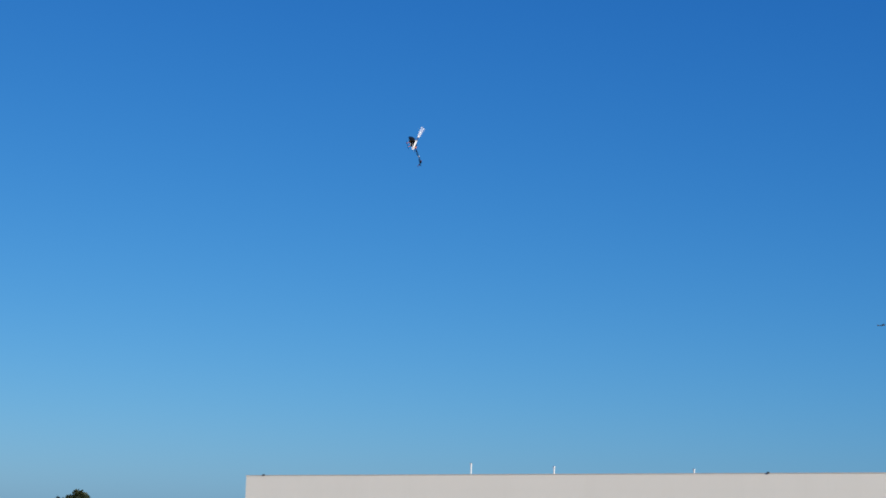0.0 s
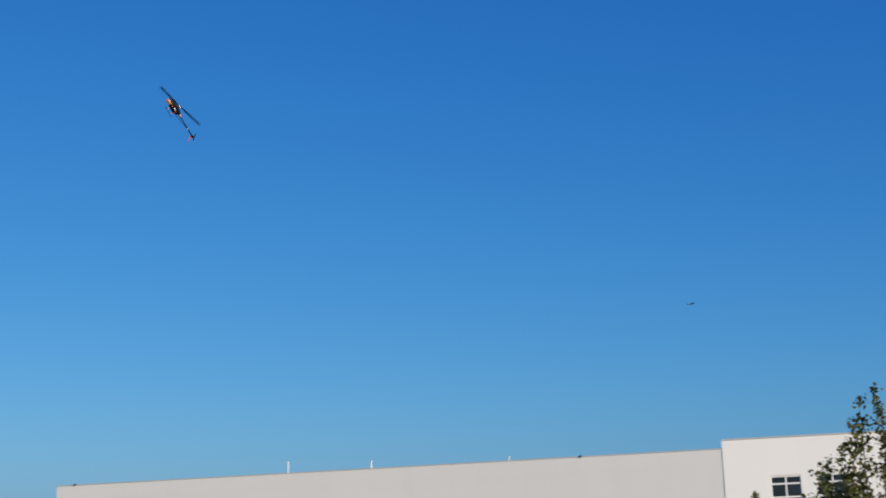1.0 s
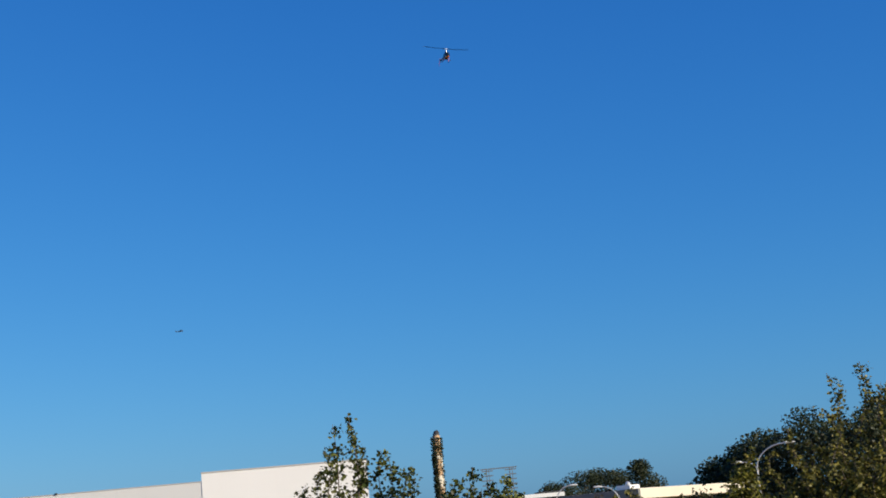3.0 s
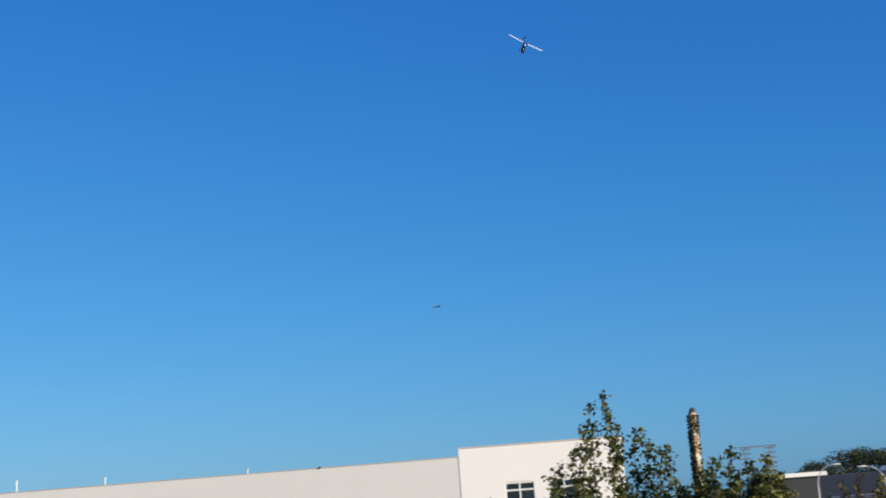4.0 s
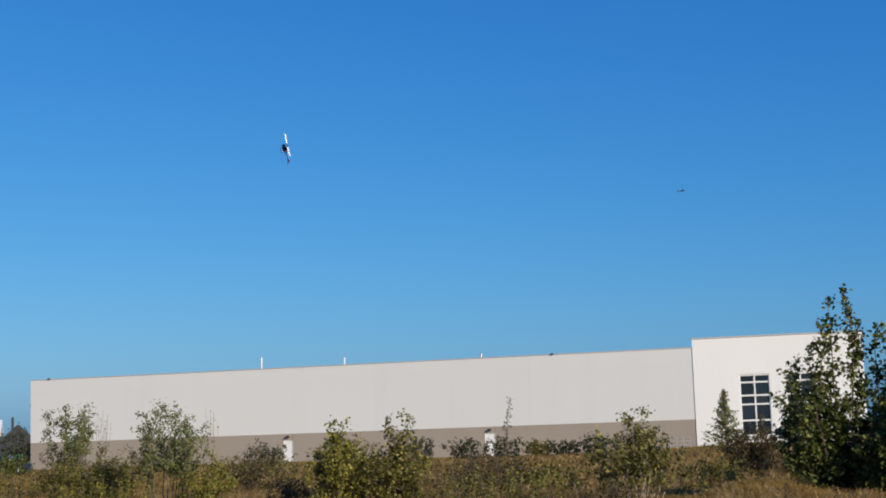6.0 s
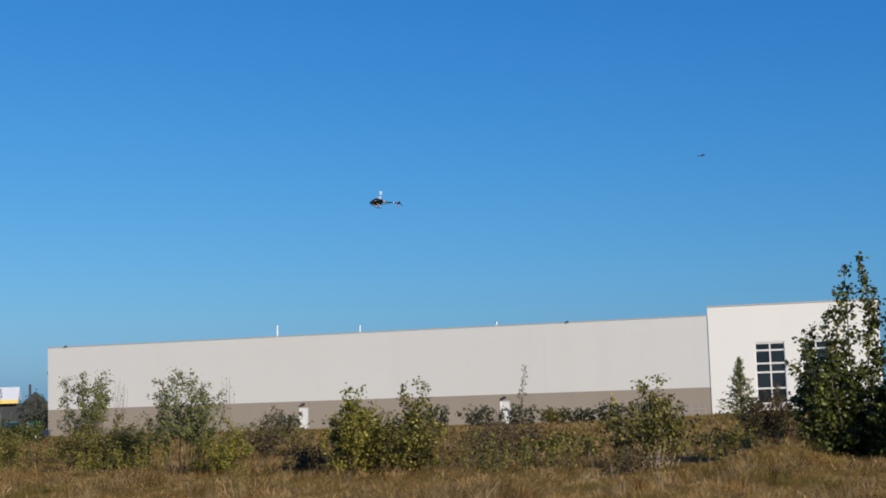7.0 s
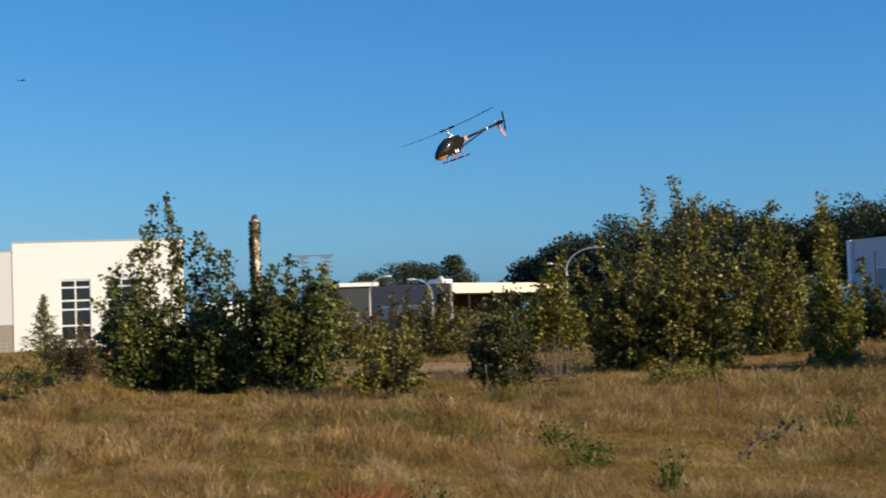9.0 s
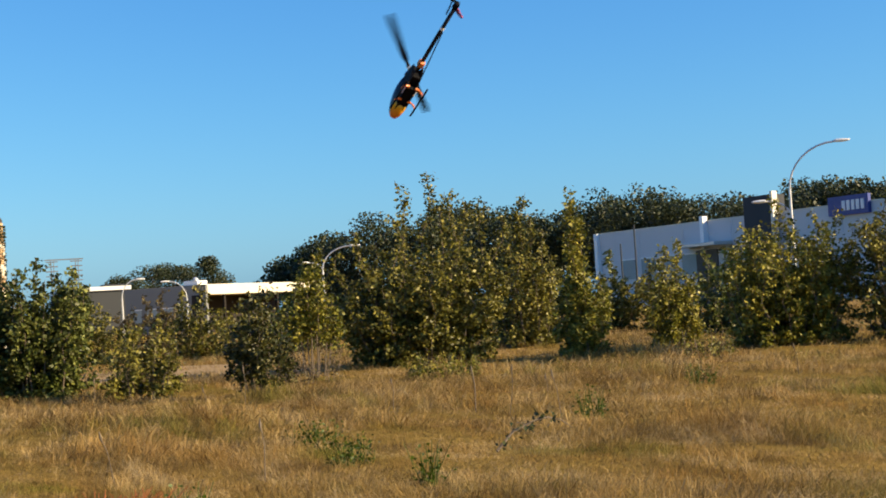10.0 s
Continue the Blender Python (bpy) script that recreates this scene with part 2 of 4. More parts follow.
def loft(rings, bm=None, closed=True):
    """Joins rings of points of equal length with faces."""
    bm = bm or bmesh.new()
    vs = [[bm.verts.new(p) for p in r] for r in rings]
    n = len(vs[0])
    for a, b in zip(vs, vs[1:]):
        for k in range(n):
            bm.faces.new((a[k], a[(k + 1) % n], b[(k + 1) % n], b[k]))
    if closed:
        bm.faces.new(vs[0][::-1])
        bm.faces.new(vs[-1])
    return bm


def arrays_mesh(name, verts, faces, material):
    """A mesh from arrays: verts n x 3, faces m x k."""
    me = bpy.data.meshes.new(name)
    v, f = np.asarray(verts, np.float32), np.asarray(faces, np.int32)
    me.vertices.add(len(v))
    me.vertices.foreach_set("co", v.ravel())
    me.loops.add(f.size)
    me.loops.foreach_set("vertex_index", f.ravel())
    me.polygons.add(len(f))
    me.polygons.foreach_set("loop_start", np.arange(len(f), dtype=np.int32) * f.shape[1])
    me.update(calc_edges=True)
    me.materials.append(material)
    return me


def ground_z(x, y):
    """The field: almost level, with low swells, falling a little towards the warehouse."""
    x, y = np.asarray(x, float), np.asarray(y, float)
    swell = 0.05 * np.sin(x * 0.55 + 1.3) * np.cos(y * 0.41) + 0.03 * np.sin(x * 1.7 + y * 1.1)
    near = np.clip((75 - np.hypot(x, y)) / 20, 0, 1)
    fall = -0.45 * np.clip((y - 85) / 45, 0, 1) * np.clip((4 - x) / 14, 0, 1)
    mound = 0.45 * np.exp(-(((x - 1.5) / 1.2) ** 2 + ((y - 34) / 1.1) ** 2))
    return swell * near + fall + mound


def gz(x, y):
    return float(ground_z(x, y))


# ---- ground ----
def spread(near, step, far):
    a = np.arange(0, near + step, step)
    b = near + np.geomspace(1, far, 24)
    return np.concatenate([a, b])


def build_ground():
    xs = spread(60, 0.8, 4000)
    xs = np.concatenate([-xs[:0:-1], xs])
    ys = np.concatenate([-np.geomspace(4000, 1, 20), spread(150, 0.9, 4200)])
    X, Y = np.meshgrid(xs, ys)
    V = np.stack([X, Y, ground_z(X, Y)], -1).reshape(-1, 3)
    n, m = len(ys), len(xs)
    i = (np.arange(n - 1)[:, None] * m + np.arange(m - 1)[None]).ravel()
    me = arrays_mesh("ground", V, np.stack([i, i + 1, i + m + 1, i + m], 1), MAT["ground"])
    for p in me.polygons:
        p.use_smooth = True
    tagged(new("ground", me), "dry autumn field of tan and brown grass", "ground", kind="structure")


build_ground()


def bare_patch():
    """Pale trodden soil and gravel behind the shrubs, shaped by the swells of the field."""
    u = np.linspace(-1, 1, 30)
    X, Y = np.meshgrid(12.5 + 4.4 * u, 44 + 7.5 * u)
    Z = ground_z(X, Y) + 0.03 - 0.12 * np.clip(((X - 12.5) / 4.0) ** 2 + ((Y - 44) / 7.0) ** 2 - 0.75, 0, 2)
    n = len(u)
    i = (np.arange(n - 1)[:, None] * n + np.arange(n - 1)[None]).ravel()
    me = arrays_mesh("bare_ground", np.stack([X, Y, Z], -1).reshape(-1, 3), np.stack([i, i + 1, i + n + 1, i + n], 1), MAT["gravel"])
    tagged(new("bare_ground", me), "pale bare soil and gravel in the field", "ground", kind="structure")


bare_patch()


def grass(name, label, r0, r1, per_m2, tall, wide, material, seed, plume=0.25):
    """Bent blades over a sector of the field, gathered in tufts, some with a seed head."""
    rng = np.random.default_rng(seed)
    a0, a1 = radians(-47), radians(34)
    area = (a1 - a0) / 2 * (r1**2 - r0**2)
    tufts = int(area * per_m2 / 7)
    r = np.sqrt(rng.uniform(r0**2, r1**2, tufts))
    a = rng.uniform(a0, a1, tufts)
    tx, ty = -np.sin(a) * r, np.cos(a) * r
    wave = np.random.default_rng(99)

    def field(scale):
        s = 0
        for _ in range(7):
            q, f = wave.uniform(0, math.tau), scale * wave.uniform(0.6, 1.6)
            s = s + np.sin((tx * math.cos(q) + 0.45 * ty * math.sin(q)) * f + wave.uniform(0, math.tau))
        return s / 2.6

    patch = 0.5 + 0.4 * field(1.1) + 0.45 * field(3.2)
    size = tall * np.clip(0.36 + 0.9 * patch, 0.38, 1.8) * rng.uniform(0.75, 1.2, tufts)
    drift = 1.6 * field(0.8) + 1.2 * field(2.4)
    bare = ((tx - 12.5) / 3.6) ** 2 + ((ty - 44) / 6.5) ** 2 > 1.3 * rng.random(tufts) - 0.3
    tx, ty, size, drift = tx[bare], ty[bare], size[bare], drift[bare]
    tufts, k = len(tx), 7
    x = np.repeat(tx, k) + rng.normal(0, 0.07, tufts * k)
    y = np.repeat(ty, k) + rng.normal(0, 0.07, tufts * k)
    h = np.repeat(size, k) * rng.uniform(0.5, 1.1, tufts * k)
    n = len(x)
    turn, lean, bow = rng.uniform(0, math.tau, n), np.repeat(drift, k) + rng.normal(0, 1.5, n), rng.uniform(0.35, 1.9, n) * h
    w = wide * rng.uniform(0.6, 1.3, n)
    head = np.where(rng.random(n) < plume, 2.2, 0.75)
    sx, sy = np.cos(turn), np.sin(turn)
    lx, ly = np.cos(lean), np.sin(lean)
    z0 = ground_z(x, y) - 0.03
    V = np.empty((n, 5, 3))
    for c, (f, s, wid) in enumerate(((0, 0, -0.5), (0, 0, 0.5), (0.66, 0.4, 0.5), (0.66, 0.4, -0.5), (1, 1, 0))):
        ww = wid * w * (head if c in (2, 3) else 1)
        V[:, c, 0] = x + lx * bow * s + sx * ww
        V[:, c, 1] = y + ly * bow * s + sy * ww
        V[:, c, 2] = z0 + h * f - (bow * 0.45 if c == 4 else bow * 0.1 if c > 1 else 0)
    i = np.arange(n)[:, None] * 5
    tri = np.concatenate([i + [0, 1, 2], i + [0, 2, 3], i + [3, 2, 4]])
    tagged(new(name, arrays_mesh(name, V.reshape(-1, 3), tri, material)), label, "grass", kind="stuff")


TALL = "tall dry tan grass with seed heads in the field"
grass("dry_grass", TALL, 8.0, 17, 820, 0.28, 0.0026, MAT["straw"], 1, 0.4)
grass("dry_grass", TALL, 17, 30, 320, 0.33, 0.0048, MAT["straw"], 4, 0.35)
grass("dry_grass", TALL, 30, 58, 112, 0.34, 0.0080, MAT["straw"], 2, 0.3)
grass("dry_grass", "distant rough dry grass in front of the warehouse", 58, 118, 14, 0.38, 0.024, MAT["straw"], 3)
grass("thatch", "flattened dead grass between the taller stems", 8.0, 20, 300, 0.16, 0.006, MAT["straw"], 5, 0.1)
grass("thatch", "flattened dead grass between the taller stems", 20, 46, 36, 0.2, 0.015, MAT["straw"], 6, 0.1)


# ---- woody plants ----
def leaves_mesh(name, P, size, rng, material, droop=0.3, keep_up=0.0):
    """One folded kite for each leaf, at the points P."""
    n = len(P)
    d = rng.normal(size=(n, 3))
    d[:, 2] = d[:, 2] * 0.6 - droop
    d /= np.linalg.norm(d, axis=1, keepdims=True)
    q = rng.normal(size=(n, 3))
    q[:, 2] += keep_up
    s = np.cross(d, q)
    s /= np.linalg.norm(s, axis=1, keepdims=True) + 1e-9
    u = np.cross(s, d)
    L = (size * rng.uniform(0.6, 1.25, n))[:, None]
    V = np.stack([P, P + d * L * 0.42 + s * L * 0.40 + u * L * 0.10, P + d * L * 1.05, P + d * L * 0.42 - s * L * 0.40 + u * L * 0.10], 1)
    i = np.arange(n)[:, None] * 4
    return arrays_mesh(name, V.reshape(-1, 3), np.concatenate([i + [0, 1, 2], i + [0, 2, 3]]), material)


def woody(name, label, category, x, y, h, w, stems, leaves, size, leaf_mat, seed, bark="bark", low=0.01, leaders=3, lean=0.0, group="", depth=None, rise=0.45, shoulder=0.3, tips=(), mass=(0.66, 0.86), airy=0.0):
    """A clump of upright stems with side twigs, leaves set along them; leaders reach the full height."""
    rng = np.random.default_rng(seed)
    ob = thing(name, label, category, pose(x, y, gz(x, y) - 0.03), group)
    depth = depth or w * 0.8
    bm = bmesh.new()
    spots, plumes = [], []
    for s in range(stems):
        lead = s < leaders
        ang = s * 2.399 + rng.uniform(-0.5, 0.5)
        rad = 0.1 + 0.35 * rng.random() if lead else math.sqrt((s + 0.5) / stems)
        top = h * ((1.0 - 0.07 * s) if lead else rng.uniform(*mass) * (1.0 - shoulder * rad * rad))
        bx, by = math.cos(ang) * rad * w * 0.26, math.sin(ang) * rad * depth * 0.26
        ex, ey = math.cos(ang) * rad * w * 0.46 + lean * top, math.sin(ang) * rad * depth * 0.46
        if s < len(tips):
            lead, ex, top = True, tips[s][0], tips[s][1]
            bx, by, ey = ex * 0.5, by * 0.5, ey * 0.5
        wob = rng.normal(0, 0.03 * w, (7, 2))
        pts = []
        for i in range(7):
            f = i / 6
            pts.append((bx + (ex - bx) * f**0.8 + wob[i][0] * f, by + (ey - by) * f**0.8 + wob[i][1] * f, top * f))
        r0 = 0.006 + 0.0055 * top
        tube(pts, [r0 * (1 - 0.8 * i / 6) for i in range(7)], 5, bm)
        P = np.array(pts)
        if lead:
            # leaves close along the upper stem, held upwards
            f = rng.uniform(0.48, 0.975, int(top * 0.5 / 0.026))
            q = np.stack([np.interp(f * 6, range(7), P[:, c]) for c in range(3)], 1)
            out = rng.normal(0, 1, q.shape) * (0.03 + 0.15 * (1 - f) ** 0.8)[:, None]
            plumes.append(q + out * np.array([1, 1, 0.5]))
        twigs = max(4, int(top * 6))
        for k in range(twigs):
            f = low + (0.98 - low) * (k + rng.random()) / twigs
            o = np.array([np.interp(f * 6, range(7), P[:, c]) for c in range(3)])
            reach = (0.14 + 0.13 * w) * (1.08 - f) ** rise * rng.uniform(0.4, 1.15)
            if lead and f > 0.7:
                reach = rng.uniform(0.08, 0.26)
            elif lead and s < len(tips):
                reach = min(reach, 0.18 + (0.7 - f) * 0.8)
            a = rng.uniform(0, math.tau)
            tip = o + np.array([math.cos(a) * reach, math.sin(a) * reach * depth / w, reach * (rng.uniform(0.1, 0.9) if f > 0.25 else rng.uniform(-0.25, 0.5))])
            tip[2] = max(tip[2], 0.04)
            tube([o, (o + tip) / 2 + np.array([0, 0, 0.03]), tip], [0.006, 0.004, 0.002], 3, bm, cap=False)
            c = max(3, int(16 * reach / 0.4))
            g = rng.uniform(0.2, 1.05, c)[:, None]
            spots.append(o + (tip - o) * g + rng.normal(0, 0.04, (c, 3)))
    part("trunk", bm, MAT[bark], ob, "thin grey-brown upright stems")
    S = np.concatenate(spots)
    share = 1 - airy * np.clip(S[:, 2] / h, 0, 1)
    pick = rng.choice(len(S), leaves, p=share / share.sum())
    pts = S[pick] + rng.normal(0, 0.055, (leaves, 3))
    pts = pts[pts[:, 2] > 0.05]
    crown = part("crown", leaves_mesh("crown", pts, size, rng, MAT[leaf_mat]), None, ob)
    crown["kind"] = "stuff"
    if plumes:
        # green leaders take a lighter copy of the leaf tones, sunlight painted in
        top = part("leader_leaves", leaves_mesh("leader_leaves", np.concatenate(plumes), size * 1.05, rng, MAT["leaf_tip_sunlit" if leaf_mat == "leaf_green" else leaf_mat], -0.45), None, ob)
        top["kind"] = "stuff"
    return ob


YP = "young poplars in the field"
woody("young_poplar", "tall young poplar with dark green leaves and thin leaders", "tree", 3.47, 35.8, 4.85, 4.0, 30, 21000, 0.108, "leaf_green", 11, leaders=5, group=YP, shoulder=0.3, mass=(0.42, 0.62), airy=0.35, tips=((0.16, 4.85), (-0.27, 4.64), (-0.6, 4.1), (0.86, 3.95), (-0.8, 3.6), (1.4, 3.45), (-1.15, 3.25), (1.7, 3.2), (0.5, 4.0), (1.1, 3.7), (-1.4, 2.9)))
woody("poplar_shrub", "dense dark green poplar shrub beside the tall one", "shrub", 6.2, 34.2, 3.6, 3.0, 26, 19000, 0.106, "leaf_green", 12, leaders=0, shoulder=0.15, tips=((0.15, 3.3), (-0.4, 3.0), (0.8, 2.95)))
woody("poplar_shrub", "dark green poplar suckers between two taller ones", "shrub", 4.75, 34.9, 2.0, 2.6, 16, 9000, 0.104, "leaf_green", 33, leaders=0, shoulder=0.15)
woody("poplar_shrub", "low yellowing poplar shrub standing in dry grass", "shrub", 7.9, 31.4, 1.8, 2.1, 13, 3600, 0.09, "leaf_autumn", 13, leaders=2, low=0.08)
woody("poplar_shrub", "dark green poplar shrub on bare thin stems", "shrub", 9.4, 28.2, 2.12, 1.6, 11, 4200, 0.082, "leaf_dusk", 14, leaders=2, low=0.22)
woody("young_poplar", "broad autumn-green poplar thicket with tall leafy leaders", "tree", 16.7, 36.2, 5.3, 5.3, 46, 36000, 0.108, "leaf_autumn", 15, leaders=6, group=YP, depth=3.6, shoulder=0.38, mass=(0.55, 0.76), airy=0.4, tips=((0.45, 5.3), (0.0, 5.05), (0.9, 4.7), (1.3, 4.8), (2.05, 4.4), (-0.75, 4.1), (-1.6, 3.7), (2.6, 4.0), (-2.45, 3.1), (1.6, 4.45)))
woody("young_poplar", "slender yellowing poplar with a feathery leader", "tree", 20.2, 33.4, 4.45, 1.7, 11, 7000, 0.106, "leaf_yellow", 16, leaders=2, group=YP, shoulder=0.35, airy=0.4, mass=(0.5, 0.68), tips=((-0.23, 4.45), (0.05, 3.7), (-0.4, 3.5)))
woody("young_poplar", "autumn-brown poplar behind the broad thicket", "tree", 24.0, 43.5, 5.2, 3.1, 16, 11000, 0.115, "leaf_autumn", 17, leaders=4, group=YP, mass=(0.6, 0.85))
woody("poplar_shrub", "upright yellow-green poplar shrub in dry grass", "shrub", 23.3, 33.9, 2.95, 1.65, 13, 5600, 0.095, "leaf_yellow", 18, leaders=2)
woody("young_poplar", "wide olive-green poplar thicket with yellow leaves", "tree", 23.7, 29.4, 3.75, 4.5, 36, 24000, 0.1, "leaf_yellow", 19, leaders=5, group=YP, depth=2.8, shoulder=0.2, tips=((-0.3, 3.75), (0.35, 3.45), (1.0, 3.3), (-1.0, 3.1), (1.6, 3.4)))
woody("young_poplar", "olive poplar thicket with a broad leafy top", "tree", 26.4, 27.8, 4.2, 4.6, 30, 20000, 0.1, "leaf_autumn", 31, leaders=3, group=YP, depth=2.8, shoulder=0.2, tips=((-0.8, 3.9), (0.1, 4.2), (0.9, 3.8)))
woody("young_poplar", "olive and yellow sapling with a leafy upright crown", "tree", 12.9, 34.5, 3.2, 1.7, 14, 4200, 0.096, "leaf_yellow", 20, low=0.4, leaders=3, group=YP, mass=(0.7, 0.92))
woody("young_poplar", "airy young poplar with sparse pale leaves", "tree", -19.9, 45.4, 3.75, 2.3, 7, 3230, 0.072, "leaf_pale", 21, leaders=0, group=YP, low=0.5, shoulder=0.05)
woody("poplar_shrub", "thick olive and brown scrub in the grass", "shrub", -17.4, 40.6, 1.7, 3.6, 22, 12350, 0.058, "leaf_autumn", 22, leaders=1)
woody("poplar_shrub", "thick olive and brown scrub in the grass", "shrub", -21.0, 40.0, 1.8, 3.4, 20, 11400, 0.058, "leaf_autumn", 32, leaders=1)
woody("young_poplar", "loose green young poplar with an open crown", "tree", -14.1, 38.2, 3.5, 2.5, 11, 6080, 0.065, "leaf_pale", 23, leaders=0, group=YP, low=0.3, shoulder=0.15)
woody("poplar_shrub", "bright yellow-green low shrub", "shrub", -12.7, 37.4, 1.45, 1.7, 11, 5320, 0.054, "leaf_yellow", 24, leaders=1)
woody("bramble", "dry brown leafless bramble clump", "shrub", -14.4, 47.0, 1.7, 2.4, 16, 2600, 0.07, "leaf_brown", 25, leaders=2)
woody("bramble", "dark brown withered bramble clump", "shrub", -10.2, 36.6, 0.95, 1.5, 14, 2600, 0.06, "leaf_brown", 26, leaders=1)
woody("poplar_shrub", "dense yellow-green poplar shrub in the field", "shrub", -8.6, 34.9, 2.15, 2.0, 16, 6200, 0.082, "leaf_yellow", 27, leaders=5, shoulder=0.2)
woody("poplar_shrub", "brown-tinged poplar shrub in the field", "shrub", -7.2, 34.9, 2.15, 1.9, 14, 4700, 0.08, "leaf_autumn", 28, leaders=4, shoulder=0.25)
woody("poplar_shrub", "sparse autumn shrub with bare lower stems", "shrub", -1.4, 34.2, 2.2, 2.3, 18, 3600, 0.08, "leaf_autumn", 29, leaders=5, bark="bark_pale", low=0.25)
woody("bramble", "grey-brown dead thicket by the tall poplar", "shrub", 2.0, 54.0, 2.1, 2.6, 24, 8000, 0.075, "leaf_brown", 30, leaders=1)
for i, (x, y, h, w, mt) in enumerate(((-3.9, 40, 0.95, 2.6, "leaf_autumn"), (-5.6, 43, 1.0, 2.8, "leaf_brown"), (0.4, 42, 0.95, 2.4, "leaf_autumn"), (-11.5, 52, 1.1, 3.4, "leaf_autumn"), (-8.0, 58, 1.1, 4.0, "leaf_brown"), (-2.5, 60, 1.0, 4.0, "leaf_autumn"), (-17.0, 58, 1.3, 4.2, "leaf_autumn"), (-23.5, 56, 1.5, 4.0, "leaf_brown"),
                                      (-26.5, 50, 1.9, 3.2, "leaf_autumn"), (3.2, 46, 1.1, 2.4, "leaf_brown"), (-14.0, 66, 1.0, 5.0, "leaf_brown"), (-22.0, 70, 1.2, 5.0, "leaf_autumn"), (-31.0, 72, 1.4, 5.0, "leaf_autumn"), (-4.0, 76, 0.9, 5.0, "leaf_autumn"))):
    woody("scrub", "low olive and brown scrub in the rough grass", "shrub", x, y, h, w, 14, 1500, 0.085, mt, 170 + i, leaders=0, group="low scrub in the field")


# ---- warehouse ----
W0, W1 = Vector((-71.4, 151.5, 0)), Vector((0.0, 142.0, 0))


def wall_frame(a, b):
    """A frame with x along the wall from a to b and y away from the field."""
    d = (b - a).normalized()
    n = Vector((-d.y, d.x, 0))
    return Matrix(((d.x, n.x, 0, a.x), (d.y, n.y, 0, a.y), (0, 0, 1, a.z), (0, 0, 0, 1))), (b - a).length


def warehouse():
    m, L = wall_frame(W0, W1)
    ob = thing("warehouse", "long pale concrete warehouse with a taupe base band", "building", m)
    zt, zs, zb = 9.14, 2.4, -0.7
    count = 9
    step = L / count
    doors = (30.3, 51.8)
    up = mesh_of("wall_panel", box(0, step - 0.005, 0, 0.3, zs, zt), MAT["grey_wall"])
    for k in range(count):
        part("wall_panel", up, None, ob, m=pose(k * step, 0, 0))
    cuts = [0.0]
    for d in doors:
        cuts += [d - 0.55, d + 0.55]
    cuts.append(L)
    for a, b in zip(cuts[::2], cuts[1::2]):
        n = max(1, round((b - a) / step))
        for k in range(n):
            part("base_panel", box(a + (b - a) * k / n, a + (b - a) * (k + 1) / n - 0.005, 0, 0.3, zb, zs - 0.004), MAT["taupe"], ob, "taupe painted base panel")
    for d in doors:
        part("base_panel", box(d - 0.55, d + 0.52, 0, 0.3, 1.76, zs - 0.004), MAT["taupe"], ob, "taupe painted base panel")
        door = part("door", box(d - 0.48, d + 0.48, 0.05, 0.12, zb, 1.70, 0.01), MAT["door"], ob, "white steel door")
        part("door_frame", box(d - 0.53, d - 0.48, 0.01, 0.2, zb, 1.75), MAT["frame"], door)
        part("door_frame", box(d + 0.48, d + 0.52, 0.01, 0.2, zb, 1.75), MAT["frame"], door)
        part("door_frame", box(d - 0.48, d + 0.48, 0.01, 0.2, 1.70, 1.75), MAT["frame"], door)
        part("door_handle", box(d + 0.34, d + 0.42, 0.0, 0.05, 0.6, 0.64, 0.006), MAT["galv"], door)
        part("wall_lamp", box(d - 0.16, d + 0.16, -0.28, 0.0, 2.02, 2.2, 0.03), MAT["dark"], ob, "small dark wall lamp over the door")
    part("coping", box(-0.06, L + 0.0, -0.03, 0.36, zt, zt + 0.09, 0.02), MAT["coping"], ob, "grey metal coping")
    part("reveal", box(0.0, L, -0.014, -0.001, 7.62, 7.67), MAT["grey_wall"], ob)
    part("roof", box(0.0, L, 0.31, 60, zt - 0.6, zt - 0.35), MAT["roof"], ob)
    part("side_wall", box(-0.003, 0.28, 0.303, 60, zb, zt), MAT["grey_wall"], ob)
    part("back_wall", box(0, L, 60.0, 60.3, zb, zt), MAT["grey_wall"], ob)
    for u in (2.3, 58.4):
        part("roof_fixture", box(u - 0.12, u + 0.12, -0.14, 0.08, zt + 0.02, zt + 0.18, 0.03), MAT["dark"], ob, "small dark fixture on the roof edge")
    part("wall_lamp", box(-0.35, -0.003, 0.4, 0.8, 6.3, 6.6, 0.04), MAT["dark"], ob, "small dark wall lamp")
    for u, hgt in ((26.85, 1.2), (36.15, 0.8), (50.8, 0.45)):
        p = m @ Vector((u, 1.4, zt - 0.38))
        v = thing("vent_pipe", "thin pale steel vent pipe on the warehouse roof", "pipe", Matrix.Translation(p), "roof vent pipes")
        part("pipe", tube([(0, 0, 0), (0, 0, 0.38 + hgt)], 0.075, 10), MAT["frame"], v)
        part("cap", tube([(0, 0, 0.38 + hgt), (0, 0, 0.44 + hgt), (0, 0, 0.55 + hgt)], [0.14, 0.13, 0.02], 10), MAT["galv"], v)


